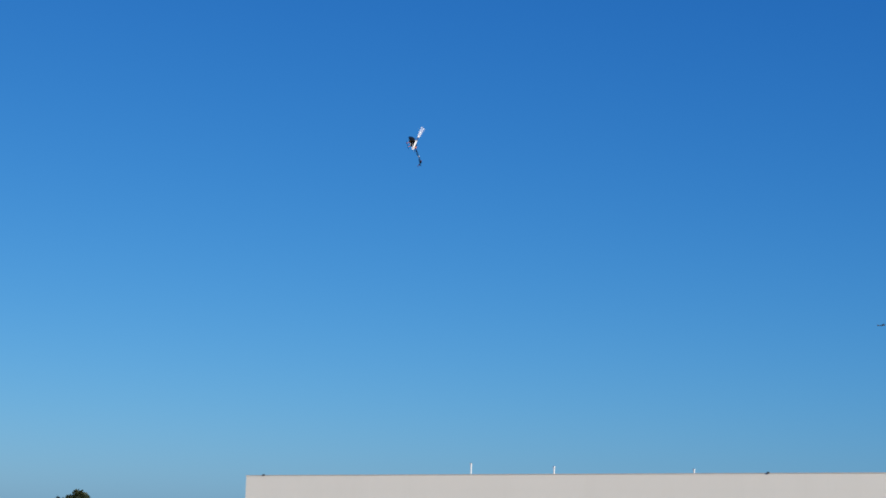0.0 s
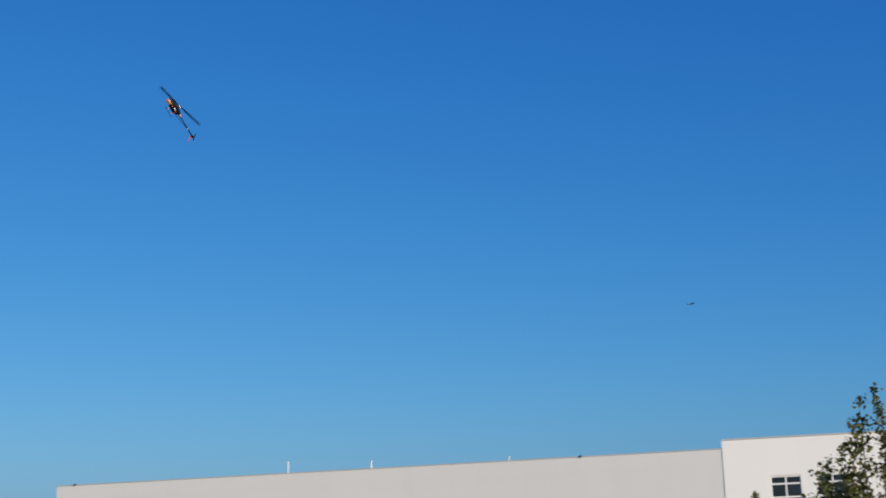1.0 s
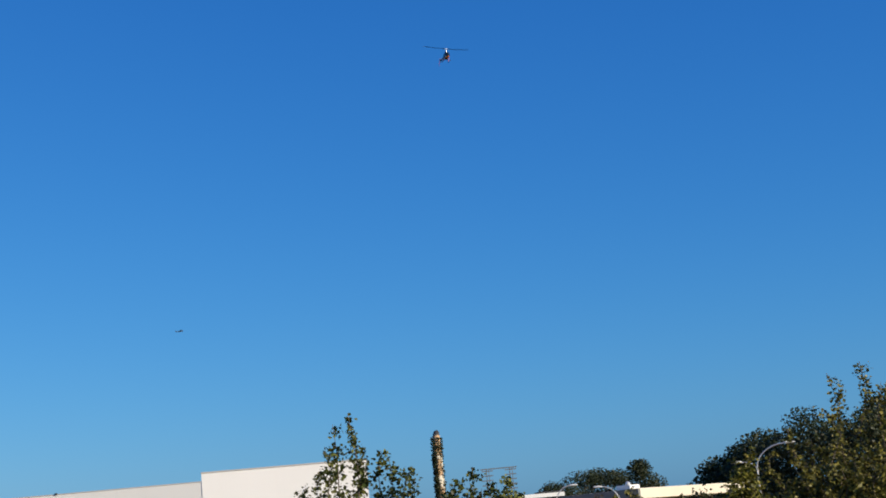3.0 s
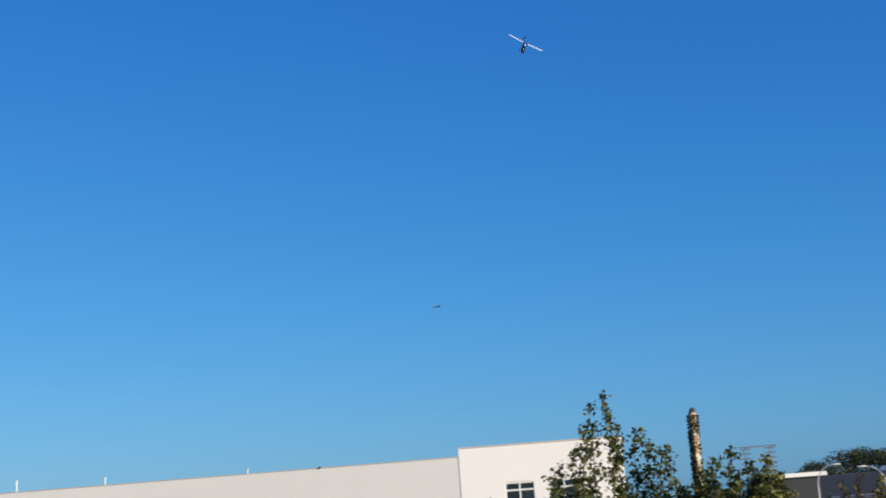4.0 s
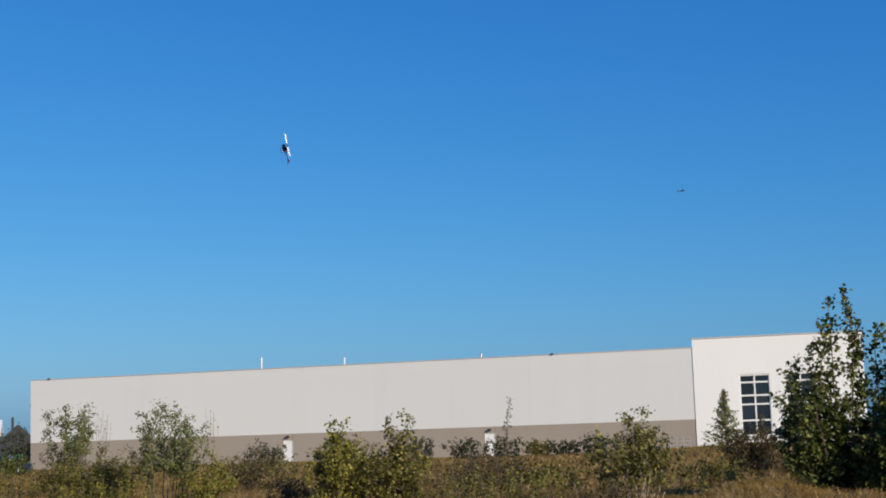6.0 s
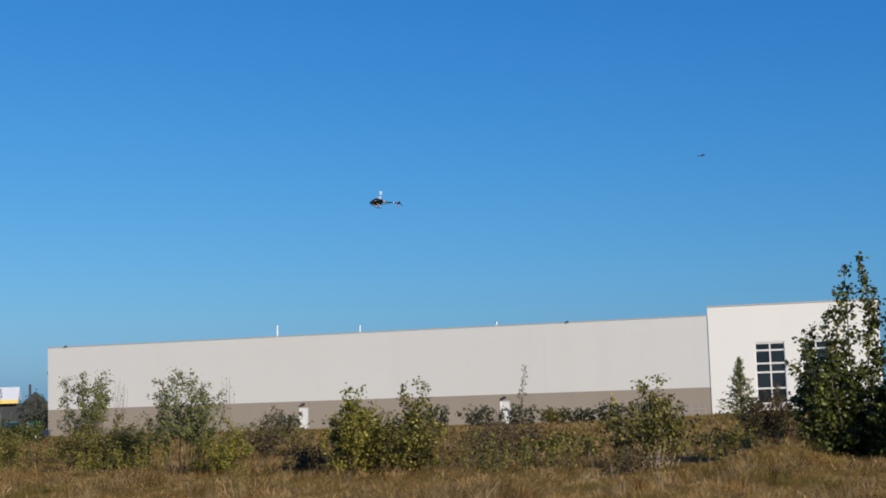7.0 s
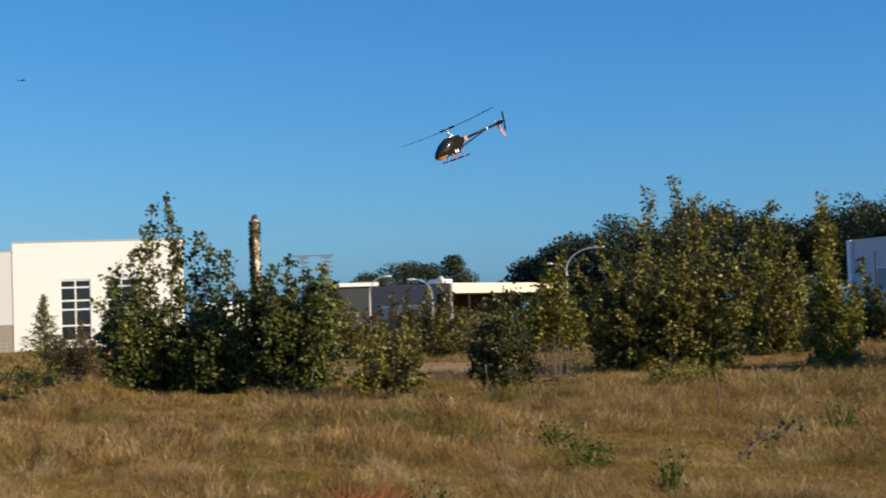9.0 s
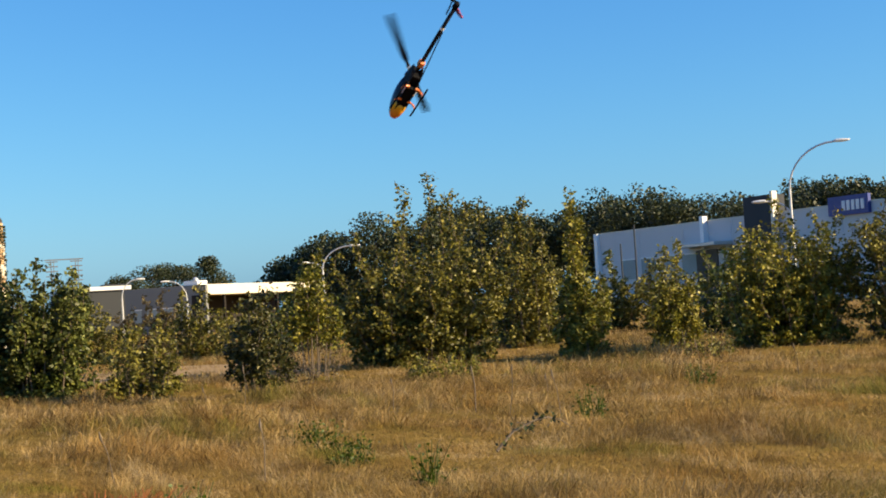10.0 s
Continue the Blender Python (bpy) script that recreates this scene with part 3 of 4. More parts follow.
def office_block():
    """The taller white corner block with its tall gridded windows."""
    d = (W1 - W0).normalized()
    a = W1 + Vector((d.y, -d.x, 0)) * 0.06
    a.z = 0
    ang = radians(-4.0)
    b = a + Vector((math.cos(ang), math.sin(ang), 0)) * 15.6
    m, L = wall_frame(a, b)
    ob = thing("office_block", "taller white concrete corner block with gridded windows", "building", m)
    zt, zb = 9.94, -0.3
    wins = [(4.25, 6.97), (8.48, 11.15)]
    z0, z1 = 0.6, 6.44
    xs = [0.0]
    for u0, u1 in wins:
        xs += [u0, u1]
    xs.append(L)
    for u0, u1 in zip(xs[::2], xs[1::2]):
        part("wall_panel", box(u0, u1, 0, 0.35, zb, zt), MAT["white_wall"], ob)
    for u0, u1 in wins:
        part("wall_panel", box(u0, u1, 0, 0.35, z1, zt), MAT["white_wall"], ob)
        part("wall_panel", box(u0, u1, 0, 0.35, zb, z0), MAT["white_wall"], ob)
        w = part("window", box(u0, u1, 0.2, 0.24, z0, z1), MAT["dark"], ob, "tall dark gridded window with white bars")
        rows = [6.36, 5.68, 4.45, 3.62, 2.12, 0.72]
        mid = (u0 + u1) / 2
        for r0, r1 in zip(rows[1:], rows):
            for c0, c1 in ((u0 + 0.08, mid - 0.07), (mid + 0.07, u1 - 0.08)):
                part("pane", box(c0, c1, 0.14, 0.17, r0 + 0.08, r1 - 0.08), MAT["glass"], w)
        for c in (u0 + 0.04, mid, u1 - 0.04):
            part("frame", box(c - (0.07 if c == mid else 0.04), c + (0.07 if c == mid else 0.04), 0.06, 0.2, z0, z1), MAT["frame"], w)
        for r in rows:
            for c0, c1 in ((u0 + 0.08, mid - 0.07), (mid + 0.07, u1 - 0.08)):
                part("frame", box(c0, c1, 0.065, 0.2, r - 0.08, r + 0.08), MAT["frame"], w)
    part("coping", box(-0.05, L + 0.05, -0.05, 0.4, zt, zt + 0.12, 0.02), MAT["coping"], ob, "grey metal coping")
    part("side_wall", box(0, 0.35, 0.353, 30, zb, zt), MAT["white_wall"], ob)
    part("side_wall", box(L - 0.35, L, 0.353, 30, zb, zt), MAT["white_wall"], ob)
    part("back_wall", box(0.36, L - 0.36, 29.6, 30, zb, zt), MAT["white_wall"], ob)
    part("roof", box(0.36, L - 0.36, 0.36, 29.6, zt - 0.7, zt - 0.5), MAT["roof"], ob)
    for u in (2.1, 7.72, 12.6):
        part("panel_joint", box(u - 0.015, u + 0.015, -0.004, 0.0, 0.0, zt), MAT["white_wall"], ob)


warehouse()
office_block()


def railing():
    ob = thing("railing", "low pale steel railing beside the warehouse wall", "railing", pose(-3.6, 136.5, gz(-3.6, 136.5), 0, 0, -4))
    for k in range(6):
        part("post", tube([(k * 0.6, 0, 0), (k * 0.6, 0, 1.05)], 0.03, 6), MAT["galv"], ob)
    for z in (0.35, 0.7, 1.05):
        part("rail", tube([(0, 0, z), (3.0, 0, z)], 0.025, 6), MAT["galv"], ob)


railing()

# planting along the foot of the wall
for i, (x, w, h, mt) in enumerate(((-38, 3.2, 1.6, "leaf_green"), (-31, 4.5, 1.7, "leaf_autumn"), (-24.2, 2.6, 1.9, "leaf_green"), (-20.0, 3.8, 1.5, "leaf_green"), (-16.6, 3.2, 1.6, "leaf_green"), (-13.7, 2.2, 1.2, "leaf_autumn"),
                                   (-11.4, 3.0, 1.0, "leaf_green"), (-8.6, 2.6, 1.5, "leaf_green"), (-5.4, 3.6, 1.2, "leaf_brown"), (-50, 5.0, 1.9, "leaf_autumn"), (-58, 4.5, 1.8, "leaf_green"))):
    woody("hedge_shrub", "rounded dark shrub at the foot of the warehouse", "shrub", x, 127 - x * 0.06, h + 0.75, w * 1.3, 14, 1900, 0.15, "leaf_far" if mt == "leaf_green" else mt, 60 + i, leaders=0, shoulder=0.12, group="shrubs along the warehouse", depth=1.8)
for i, (x, y, h, w, n, st, lo) in enumerate(((-16.1, 120, 7.6, 3.4, 200, 1, 0.3), (-42.3, 101.6, 5.4, 1.3, 30, 9, 0.2), (-35.7, 106.2, 5.4, 1.3, 40, 7, 0.2))):
    woody("street_sapling", "thin staked sapling with a nearly bare crown", "tree", x, y, h, w, st, n, 0.13, "leaf_brown", 80 + i, bark="bark" if st == 1 else "bark_pale", leaders=0, low=lo, group="saplings by the warehouse", shoulder=0.0)


def conifer():
    x, y, h = 1.6, 84.0, 3.7
    rng = np.random.default_rng(5)
    ob = thing("young_spruce", "small olive green spruce with a pointed open top", "tree", pose(x, y, gz(x, y)))
    bm = tube([(0, 0, 0), (0, 0, h)], [0.07, 0.01], 6)
    spots = []
    for k in range(110):
        f = 0.05 + 0.93 * k / 110
        a, r = rng.uniform(0, math.tau), 1.75 * (1 - f) ** 1.2 * rng.uniform(0.5, 1.15) + 0.05
        o = np.array([0, 0, f * h])
        tip = o + [math.cos(a) * r, math.sin(a) * r, 0.25 * r + 0.05]
        tube([o, tip], [0.015, 0.004], 3, bm, cap=False)
        c = int(8 + 34 * (1 - f))
        g = rng.uniform(0.1, 1, (c, 1))
        spots.append(o + (tip - o) * g + rng.normal(0, 0.05, (c, 3)))
    part("trunk", bm, MAT["bark"], ob)
    c = part("crown", leaves_mesh("crown", np.concatenate(spots), 0.12, rng, MAT["leaf_pale"]), None, ob)
    c["kind"] = "stuff"


conifer()


# ---- beyond the field ----
def ivy_trunk():
    d = 60.0
    x, y = math.sin(radians(9.06)) * d, math.cos(radians(9.06)) * d
    h = 5.85 - gz(x, y)
    rng = np.random.default_rng(9)
    ob = thing("tree_trunk", "tall topped tree trunk with peeling tan bark and ivy", "tree", pose(x, y, gz(x, y)))
    rings = []
    for i in range(40):
        z = h * i / 39
        r = 0.165 - 0.015 * i / 39
        rings.append([(math.cos(k * math.tau / 16) * (r + 0.035 * noise.noise((k * 0.5, z * 2.1, 3))), math.sin(k * math.tau / 16) * (r + 0.035 * noise.noise((k * 0.5, z * 2.1, 7))), z) for k in range(16)])
    part("trunk", loft(rings), MAT["tan_trunk"], ob)
    part("cap", tube([(0, 0, h), (0.02, 0, h + 0.12), (0.0, 0.0, h + 0.2)], [0.14, 0.12, 0.07], 10), MAT["dark"], ob, "dark weathered top")
    n = 2600
    z = rng.uniform(0.2, 1.0, n) ** 0.8 * h
    a = rng.normal(math.pi + 0.35, 0.75, n)
    band = rng.random(n) < 0.18
    a[band] = rng.uniform(-0.9, 0.9, band.sum())
    z[z > h * 0.92] -= 0.1
    top = z > h * 0.86
    a[top] = rng.uniform(0, math.tau, top.sum())
    P = np.stack([np.cos(a) * (0.165 + rng.uniform(0, 0.05, n)), np.sin(a) * (0.165 + rng.uniform(0, 0.05, n)), z], 1)
    ivy = part("ivy", leaves_mesh("ivy", P, 0.085, rng, MAT["leaf_far"]), None, ob, "dark ivy leaves")
    ivy["kind"] = "stuff"
    for k in range(46):
        bm = bmesh.new()
        zz, aa = rng.uniform(0.5, h * 0.88), rng.uniform(-1.7, 0.5)
        s = rng.uniform(0.08, 0.2)
        m = Matrix.Translation((math.cos(aa) * 0.172, math.sin(aa) * 0.172, zz)) @ Matrix.Rotation(aa, 4, "Z") @ Matrix.Rotation(rng.uniform(-0.5, 0.5), 4, "X") @ Matrix.Diagonal((0.03, s, s * rng.uniform(0.6, 1.4), 1))
        bmesh.ops.create_icosphere(bm, subdivisions=1, radius=0.6, matrix=m)
        part("bark_flake", bm, MAT["cream"], ob, "pale cream flake of bark")


ivy_trunk()


def box_truck():
    d, a = 104.0, radians(8.3)
    ob = thing("box_truck", "white box truck parked beyond the field", "truck", pose(math.sin(a) * d, math.cos(a) * d, 0, 0, 0, 8))
    part("cargo_box", box(-2.6, 2.2, -1.15, 1.15, 0.9, 3.2, 0.06), MAT["white"], ob)
    cab = part("cab", loft([[(2.3, -1.0, 0.6), (2.3, 1.0, 0.6), (2.3, 1.0, 2.3), (2.3, -1.0, 2.3)], [(3.4, -1.0, 0.6), (3.4, 1.0, 0.6), (3.4, 1.0, 2.2), (3.4, -1.0, 2.2)], [(4.2, -0.95, 0.6), (4.2, 0.95, 0.6), (4.2, 0.95, 1.35), (4.2, -0.95, 1.35)]]), MAT["white"], ob)
    part("side_window", box(2.6, 3.35, -1.02, -1.003, 1.45, 2.05), MAT["glass"], cab)
    part("chassis", box(-2.5, 3.4, -0.5, 0.5, 0.55, 0.9), MAT["dark"], ob)
    for wx in (-1.6, 3.2):
        for wy in (-0.95, 0.95):
            part("wheel", tube([(wx, wy - 0.14, 0.45), (wx, wy + 0.14, 0.45)], 0.45, 18), MAT["tyre"], ob)


def gantry():
    d, a = 300.0, radians(11.35)
    ob = thing("mast_pair", "pair of pale steel masts with crossbars on the skyline", "mast", pose(math.sin(a) * d, math.cos(a) * d, 0, 0, 0, -11))
    for s in (-1, 1):
        cx = s * 2.35
        part("post", tube([(cx - 0.15, 0, 0), (cx - 0.15, 0, 15.0)], 0.09, 6), MAT["mast_grey"], ob)
        part("post", tube([(cx + 0.35, 0, 0), (cx + 0.35, 0, 15.0)], 0.07, 6), MAT["mast_grey"], ob)
        for k in range(6):
            part("crossbar", box(cx - 1.15, cx + 1.15, -0.06, 0.06, 9.9 + k * 0.95, 10.10 + k * 0.95), MAT["mast_grey"], ob)
    part("top_beam", box(-3.7, 3.7, -0.08, 0.08, 15.03, 15.25), MAT["mast_grey"], ob)


def street_lamp(d, az, h, reach, side, arm=1.8, group="street lamps", second=False, low_arm=1.2, label="grey street lamp with a curved arm"):
    a = radians(-az)
    x, y = math.sin(a) * d, math.cos(a) * d
    ob = thing("street_lamp", label, "street lamp", pose(x, y, 0, 0, 0, math.degrees(-a)), group)
    part("pole", tube([(0, 0, 0), (0, 0, h - arm)], [0.11, 0.07], 10), MAT["galv"], ob)

    def one(sd, rr, hh, drop):
        pts = [(sd * rr * (1 - math.cos(t)), 0, hh - drop + drop * math.sin(t)) for t in np.linspace(0, math.pi / 2, 9)]
        arm_ob = part("arm", tube(pts, 0.055, 8), MAT["galv"], ob)
        x1 = sd * rr
        head = [[(x1 + sd * u, math.cos(k) * w, hh + 0.03 + math.sin(k) * t) for k in np.linspace(0, math.tau, 10, endpoint=False)] for u, w, t in ((-0.05, 0.05, 0.05), (0.1, 0.14, 0.09), (0.4, 0.16, 0.1), (0.75, 0.12, 0.07), (0.85, 0.04, 0.03))]
        if sd < 0:
            head = head[::-1]
        part("lamp_head", loft(head), MAT["lens"], arm_ob, "pale lamp head")

    one(side, reach, h, arm)
    if second:
        one(-side * 1.0, reach * 0.5, h - low_arm, arm * 0.4)
    return ob


street_lamp(150, -13.42, 6.0, 1.5, 1)
street_lamp(150, -15.85, 5.6, 1.7, -1)
street_lamp(120, -21.1, 6.85, 2.3, 1, second=True)
street_lamp(85, -39.2, 9.35, 2.6, 1, 2.5, second=True, low_arm=3.1, label="tall grey street lamp with a long curved arm")


def far_offices():
    # low grey hall, its shaded side to the field, its cream front to the sun
    d = 170.0
    c = Vector((math.sin(radians(16.5)) * d, math.cos(radians(16.5)) * d, 0))
    ob = thing("low_office", "low grey office hall with a cream parapet", "building", Matrix.Translation(c) @ pose(0, 0, 0, 0, 0, 37))
    h = 4.3
    # side wall and parapet end: the shade is darkened into the grey itself
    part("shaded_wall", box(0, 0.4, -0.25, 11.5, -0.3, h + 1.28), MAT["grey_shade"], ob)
    # front, columns and pier: brown taken near black for the shade under the overhang
    part("front_wall", box(0.403, 22, 4.5, 11, -0.3, h + 0.1), MAT["brown_in_shade"], ob, "recessed brown front, overhang shade in its near-black colour")
    part("parapet", box(0.403, 22, -0.25, 11.2, h + 0.1, h + 1.3, 0.05), MAT["cream"], ob, "cream sunlit parapet")
    for k in range(4):
        part("column", box(4.0 + k * 5.5, 4.3 + k * 5.5, 0.1, 0.4, -0.3, h + 0.1), MAT["brown_in_shade"], ob)
    part("corner_pier", box(-0.25, -0.003, 0.4, 1.6, -0.3, h + 0.1), MAT["brown_in_shade"], ob)
    part("roof_unit", box(0.5, 2.4, 1.2, 3.2, h + 1.3, h + 1.8, 0.05), MAT["white"], ob, "white rooftop unit")
    part("roof_dome", tube([(0.7, 1.6, h + 1.8), (0.7, 1.6, h + 2.05), (0.7, 1.6, h + 2.2)], [0.35, 0.3, 0.1], 10), MAT["galv"], ob)
    for k in range(4):
        w = part("window", box(-0.05, -0.003, 2.2 + k * 2.3, 3.7 + k * 2.3, 1.6, 3.1), MAT["dim_glass"], ob)
        part("window_frame", box(-0.07, -0.003, 2.1 + k * 2.3, 3.8 + k * 2.3, 3.1, 3.2), MAT["frame"], w)
    # white flat hall behind it
    d = 250.0
    c = Vector((math.sin(radians(13.0)) * d, math.cos(radians(13.0)) * d, 0))
    ob = thing("white_hall", "distant white flat-roofed hall", "building", Matrix.Translation(c))
    part("wall", box(-6, 3.4, 0, 20, -0.3, 7.4), MAT["slate"], ob)
    part("fascia", box(-6, 3.4, -0.4, 20, 7.4, 8.05), MAT["white"], ob, "white roof fascia")
    part("roof_unit", box(-1.0, 3.4, -0.2, 3, 8.05, 8.35), MAT["slate"], ob)


def right_hall():
    """The long hall whose shaded side faces the field."""
    a, b = Vector((83.9, 135.0, 0)), Vector((88.7, 63.2, 0))
    m, L = wall_frame(a, b)
    ob = thing("industrial_hall", "long blue-grey industrial hall in shade", "building", m)
    h = 8.0
    step = L / 10
    mesh = mesh_of("wall_panel", box(0, step - 0.05, 0, 0.3, -0.3, h), MAT["blue_wall"])
    for k in range(10):
        part("wall_panel", mesh, None, ob, m=pose(k * step, 0, 0))
    part("coping", box(0, L, -0.06, 0.36, h, h + 0.14), MAT["coping"], ob)
    part("roof", box(0, L, 0.31, 40, h - 0.6, h - 0.4), MAT["roof"], ob)
    part("end_wall", box(-0.3, -0.003, 0, 40, -0.3, h), MAT["white_wall"], ob)
    part("end_pier", box(-0.35, 0.25, -0.4, -0.003, -0.3, h + 0.1), MAT["white"], ob, "white corner pier")
    part("mid_pier", box(17.6, 18.1, -0.6, -0.003, 5.4, h + 0.55), MAT["white"], ob, "white pier on the wall")
    part("canopy_roof", box(15.0, 21.5, -2.2, -0.003, 5.6, 5.95, 0.03), MAT["coping"], ob)
    part("entry", box(16.2, 19.4, -0.12, -0.003, 0, 5.3), MAT["dark"], ob, "dark recessed entry")
    part("tower", box(24.3, 28.0, -0.8, 0.9, -0.3, h + 1.75), MAT["slate"], ob, "dark slate stair tower")
    part("tower_cap", box(28.05, 28.35, -0.9, -0.3, 3.0, h + 2.0), MAT["coping"], ob)
    for k in range(4):
        w = part("window", box(4.0 + k * 3.3, 6.3 + k * 3.3, -0.05, -0.003, 3.0, 5.0), MAT["dim_glass"], ob)
        part("window_frame", box(3.9 + k * 3.3, 6.4 + k * 3.3, -0.08, -0.003, 5.0, 5.12), MAT["frame"], w)
    sign = part("sign_board", box(34.7, 39.4, -0.35, -0.003, h - 0.9, h + 0.75), MAT["sign_blue"], ob, "blue sign board with pale lettering bars")
    for k in range(5):
        part("letter_bar", box(36.4 + k * 0.55, 36.75 + k * 0.55, -0.42, -0.353, h - 0.5, h + 0.35), MAT["white"], sign)
    for x, y, hh in ((72.9, 113.6, 7.1), (74.0, 112.9, 9.0)):
        p = thing("utility_pole", "slim grey pole in front of the long hall", "pole", pose(x, y, 0))
        part("pole", tube([(0, 0, 0), (0, 0, hh * 0.86)], [0.09, 0.07], 8), MAT["slate"], p)


box_truck()
gantry()
far_offices()
right_hall()


def far_tree(x, y, h, w, seed, name="far_tree", label="dark green broad tree on the skyline", n=7200):
    rng = np.random.default_rng(seed)
    ob = thing(name, label, "tree", pose(x, y, 0), "skyline trees")
    bm = tube([(0, 0, 0), (0.1, 0, h * 0.3), (0, 0.1, h * 0.8)], [0.35, 0.26, 0.08], 7)
    clumps = []
    for k in range(16):
        a, f = rng.uniform(0, math.tau), rng.uniform(0.08, 0.9)
        r = w * 0.42 * math.sin(math.pi * min(1, f * 0.85 + 0.12)) * rng.uniform(0.5, 1.0)
        c = np.array([math.cos(a) * r, math.sin(a) * r, h * f])
        tube([(0, 0, h * f * 0.7), tuple(c)], [0.1, 0.03], 4, bm, cap=False)
        q = rng.normal(size=(n // 16, 3))
        q /= np.linalg.norm(q, axis=1, keepdims=True)
        clumps.append(c + q * (rng.random((n // 16, 1)) ** 0.4) * np.array([w * 0.25, w * 0.25, h * 0.15]))
    part("trunk", bm, MAT["bark"], ob)
    P = np.concatenate(clumps)
    P[:, 2] = np.minimum(P[:, 2], h)
    c = part("crown", leaves_mesh("crown", P, 0.46, rng, MAT["leaf_far"]), None, ob)
    c["kind"] = "stuff"


def polar(d, az):
    return -math.sin(radians(az)) * d, math.cos(radians(az)) * d


for i, (az, d, h, w) in enumerate(((32.1, 200, 8.2, 2.4), (31.8, 205, 7.8, 2.2), (31.3, 195, 8.0, 3), (-11.6, 240, 9.3, 6), (-13.9, 330, 13.4, 13), (-14.6, 335, 14.8, 14), (-15.5, 345, 15.0, 14), (-16.1, 340, 14.2, 13), (-16.9, 330, 15.4, 10), (-19.6, 230, 10.6, 9), (-20.3, 230, 12.8, 10), (-21.2, 225, 14.0, 12), (-22.3, 220, 16.3, 13), (-23.6, 215, 15.6, 14), (-25.2, 215, 15.4, 14))):
    far_tree(*polar(d, az), h, w, 200 + i)


def far_woods():
    """The continuous dark belt of trees behind the hall."""
    rng = np.random.default_rng(77)
    P = []
    for k in range(70):
        az = -25.5 - 24 * (k + rng.uniform(-0.4, 0.4)) / 70
        d = rng.uniform(225, 260)
        h = (0.0665 + 0.005 * math.sin(az * 0.9) + rng.uniform(-0.004, 0.004)) * d + 1.6
        w = rng.uniform(8, 13)
        x, y = polar(d, az)
        for c in range(13):
            cc = np.array([x + rng.normal(0, w * 0.25), y + rng.normal(0, w * 0.25), h * rng.uniform(0.3, 0.88)])
            q = rng.normal(size=(190, 3))
            q /= np.linalg.norm(q, axis=1, keepdims=True)
            P.append(cc + q * rng.random((190, 1)) ** 0.4 * np.array([w * 0.24, w * 0.24, h * 0.13]))
    me = leaves_mesh("far_woods", np.concatenate(P), 0.52, rng, MAT["leaf_far"])
    tagged(new("far_woods", me), "belt of dark green trees behind the halls", "woods", kind="stuff")


far_woods()

# mixed scrub between the shrubs and the street
for i, (az, d, h, w, mt, n) in enumerate(((-12.4, 62, 2.6, 4.2, "leaf_autumn", 3000), (-14.6, 70, 3.2, 5.0, "leaf_brown", 5200), (-16.2, 62, 3.1, 3.6, "leaf_autumn", 4200), (-18.2, 58, 2.2, 4.0, "leaf_autumn", 2800), (-20.4, 58, 3.0, 4.5, "leaf_green", 3400),
                                          (-22.8, 62, 2.4, 4.5, "leaf_green", 2200), (-31.6, 60, 3.5, 4.4, "leaf_green", 6000), (-34.0, 60, 3.2, 4.4, "leaf_autumn", 5500), (-29.0, 52, 3.0, 4.0, "leaf_green", 5000), (-36.5, 50, 3.0, 4.5, "leaf_green", 5000), (-26.6, 56, 2.8, 4.2, "leaf_green", 4500))):
    x, y = polar(d, az)
    woody("scrub", "tangled autumn scrub beyond the poplars", "shrub", x, y, h, w, 14, n, 0.14, mt, 120 + i, leaders=2, group="scrub beyond the field")


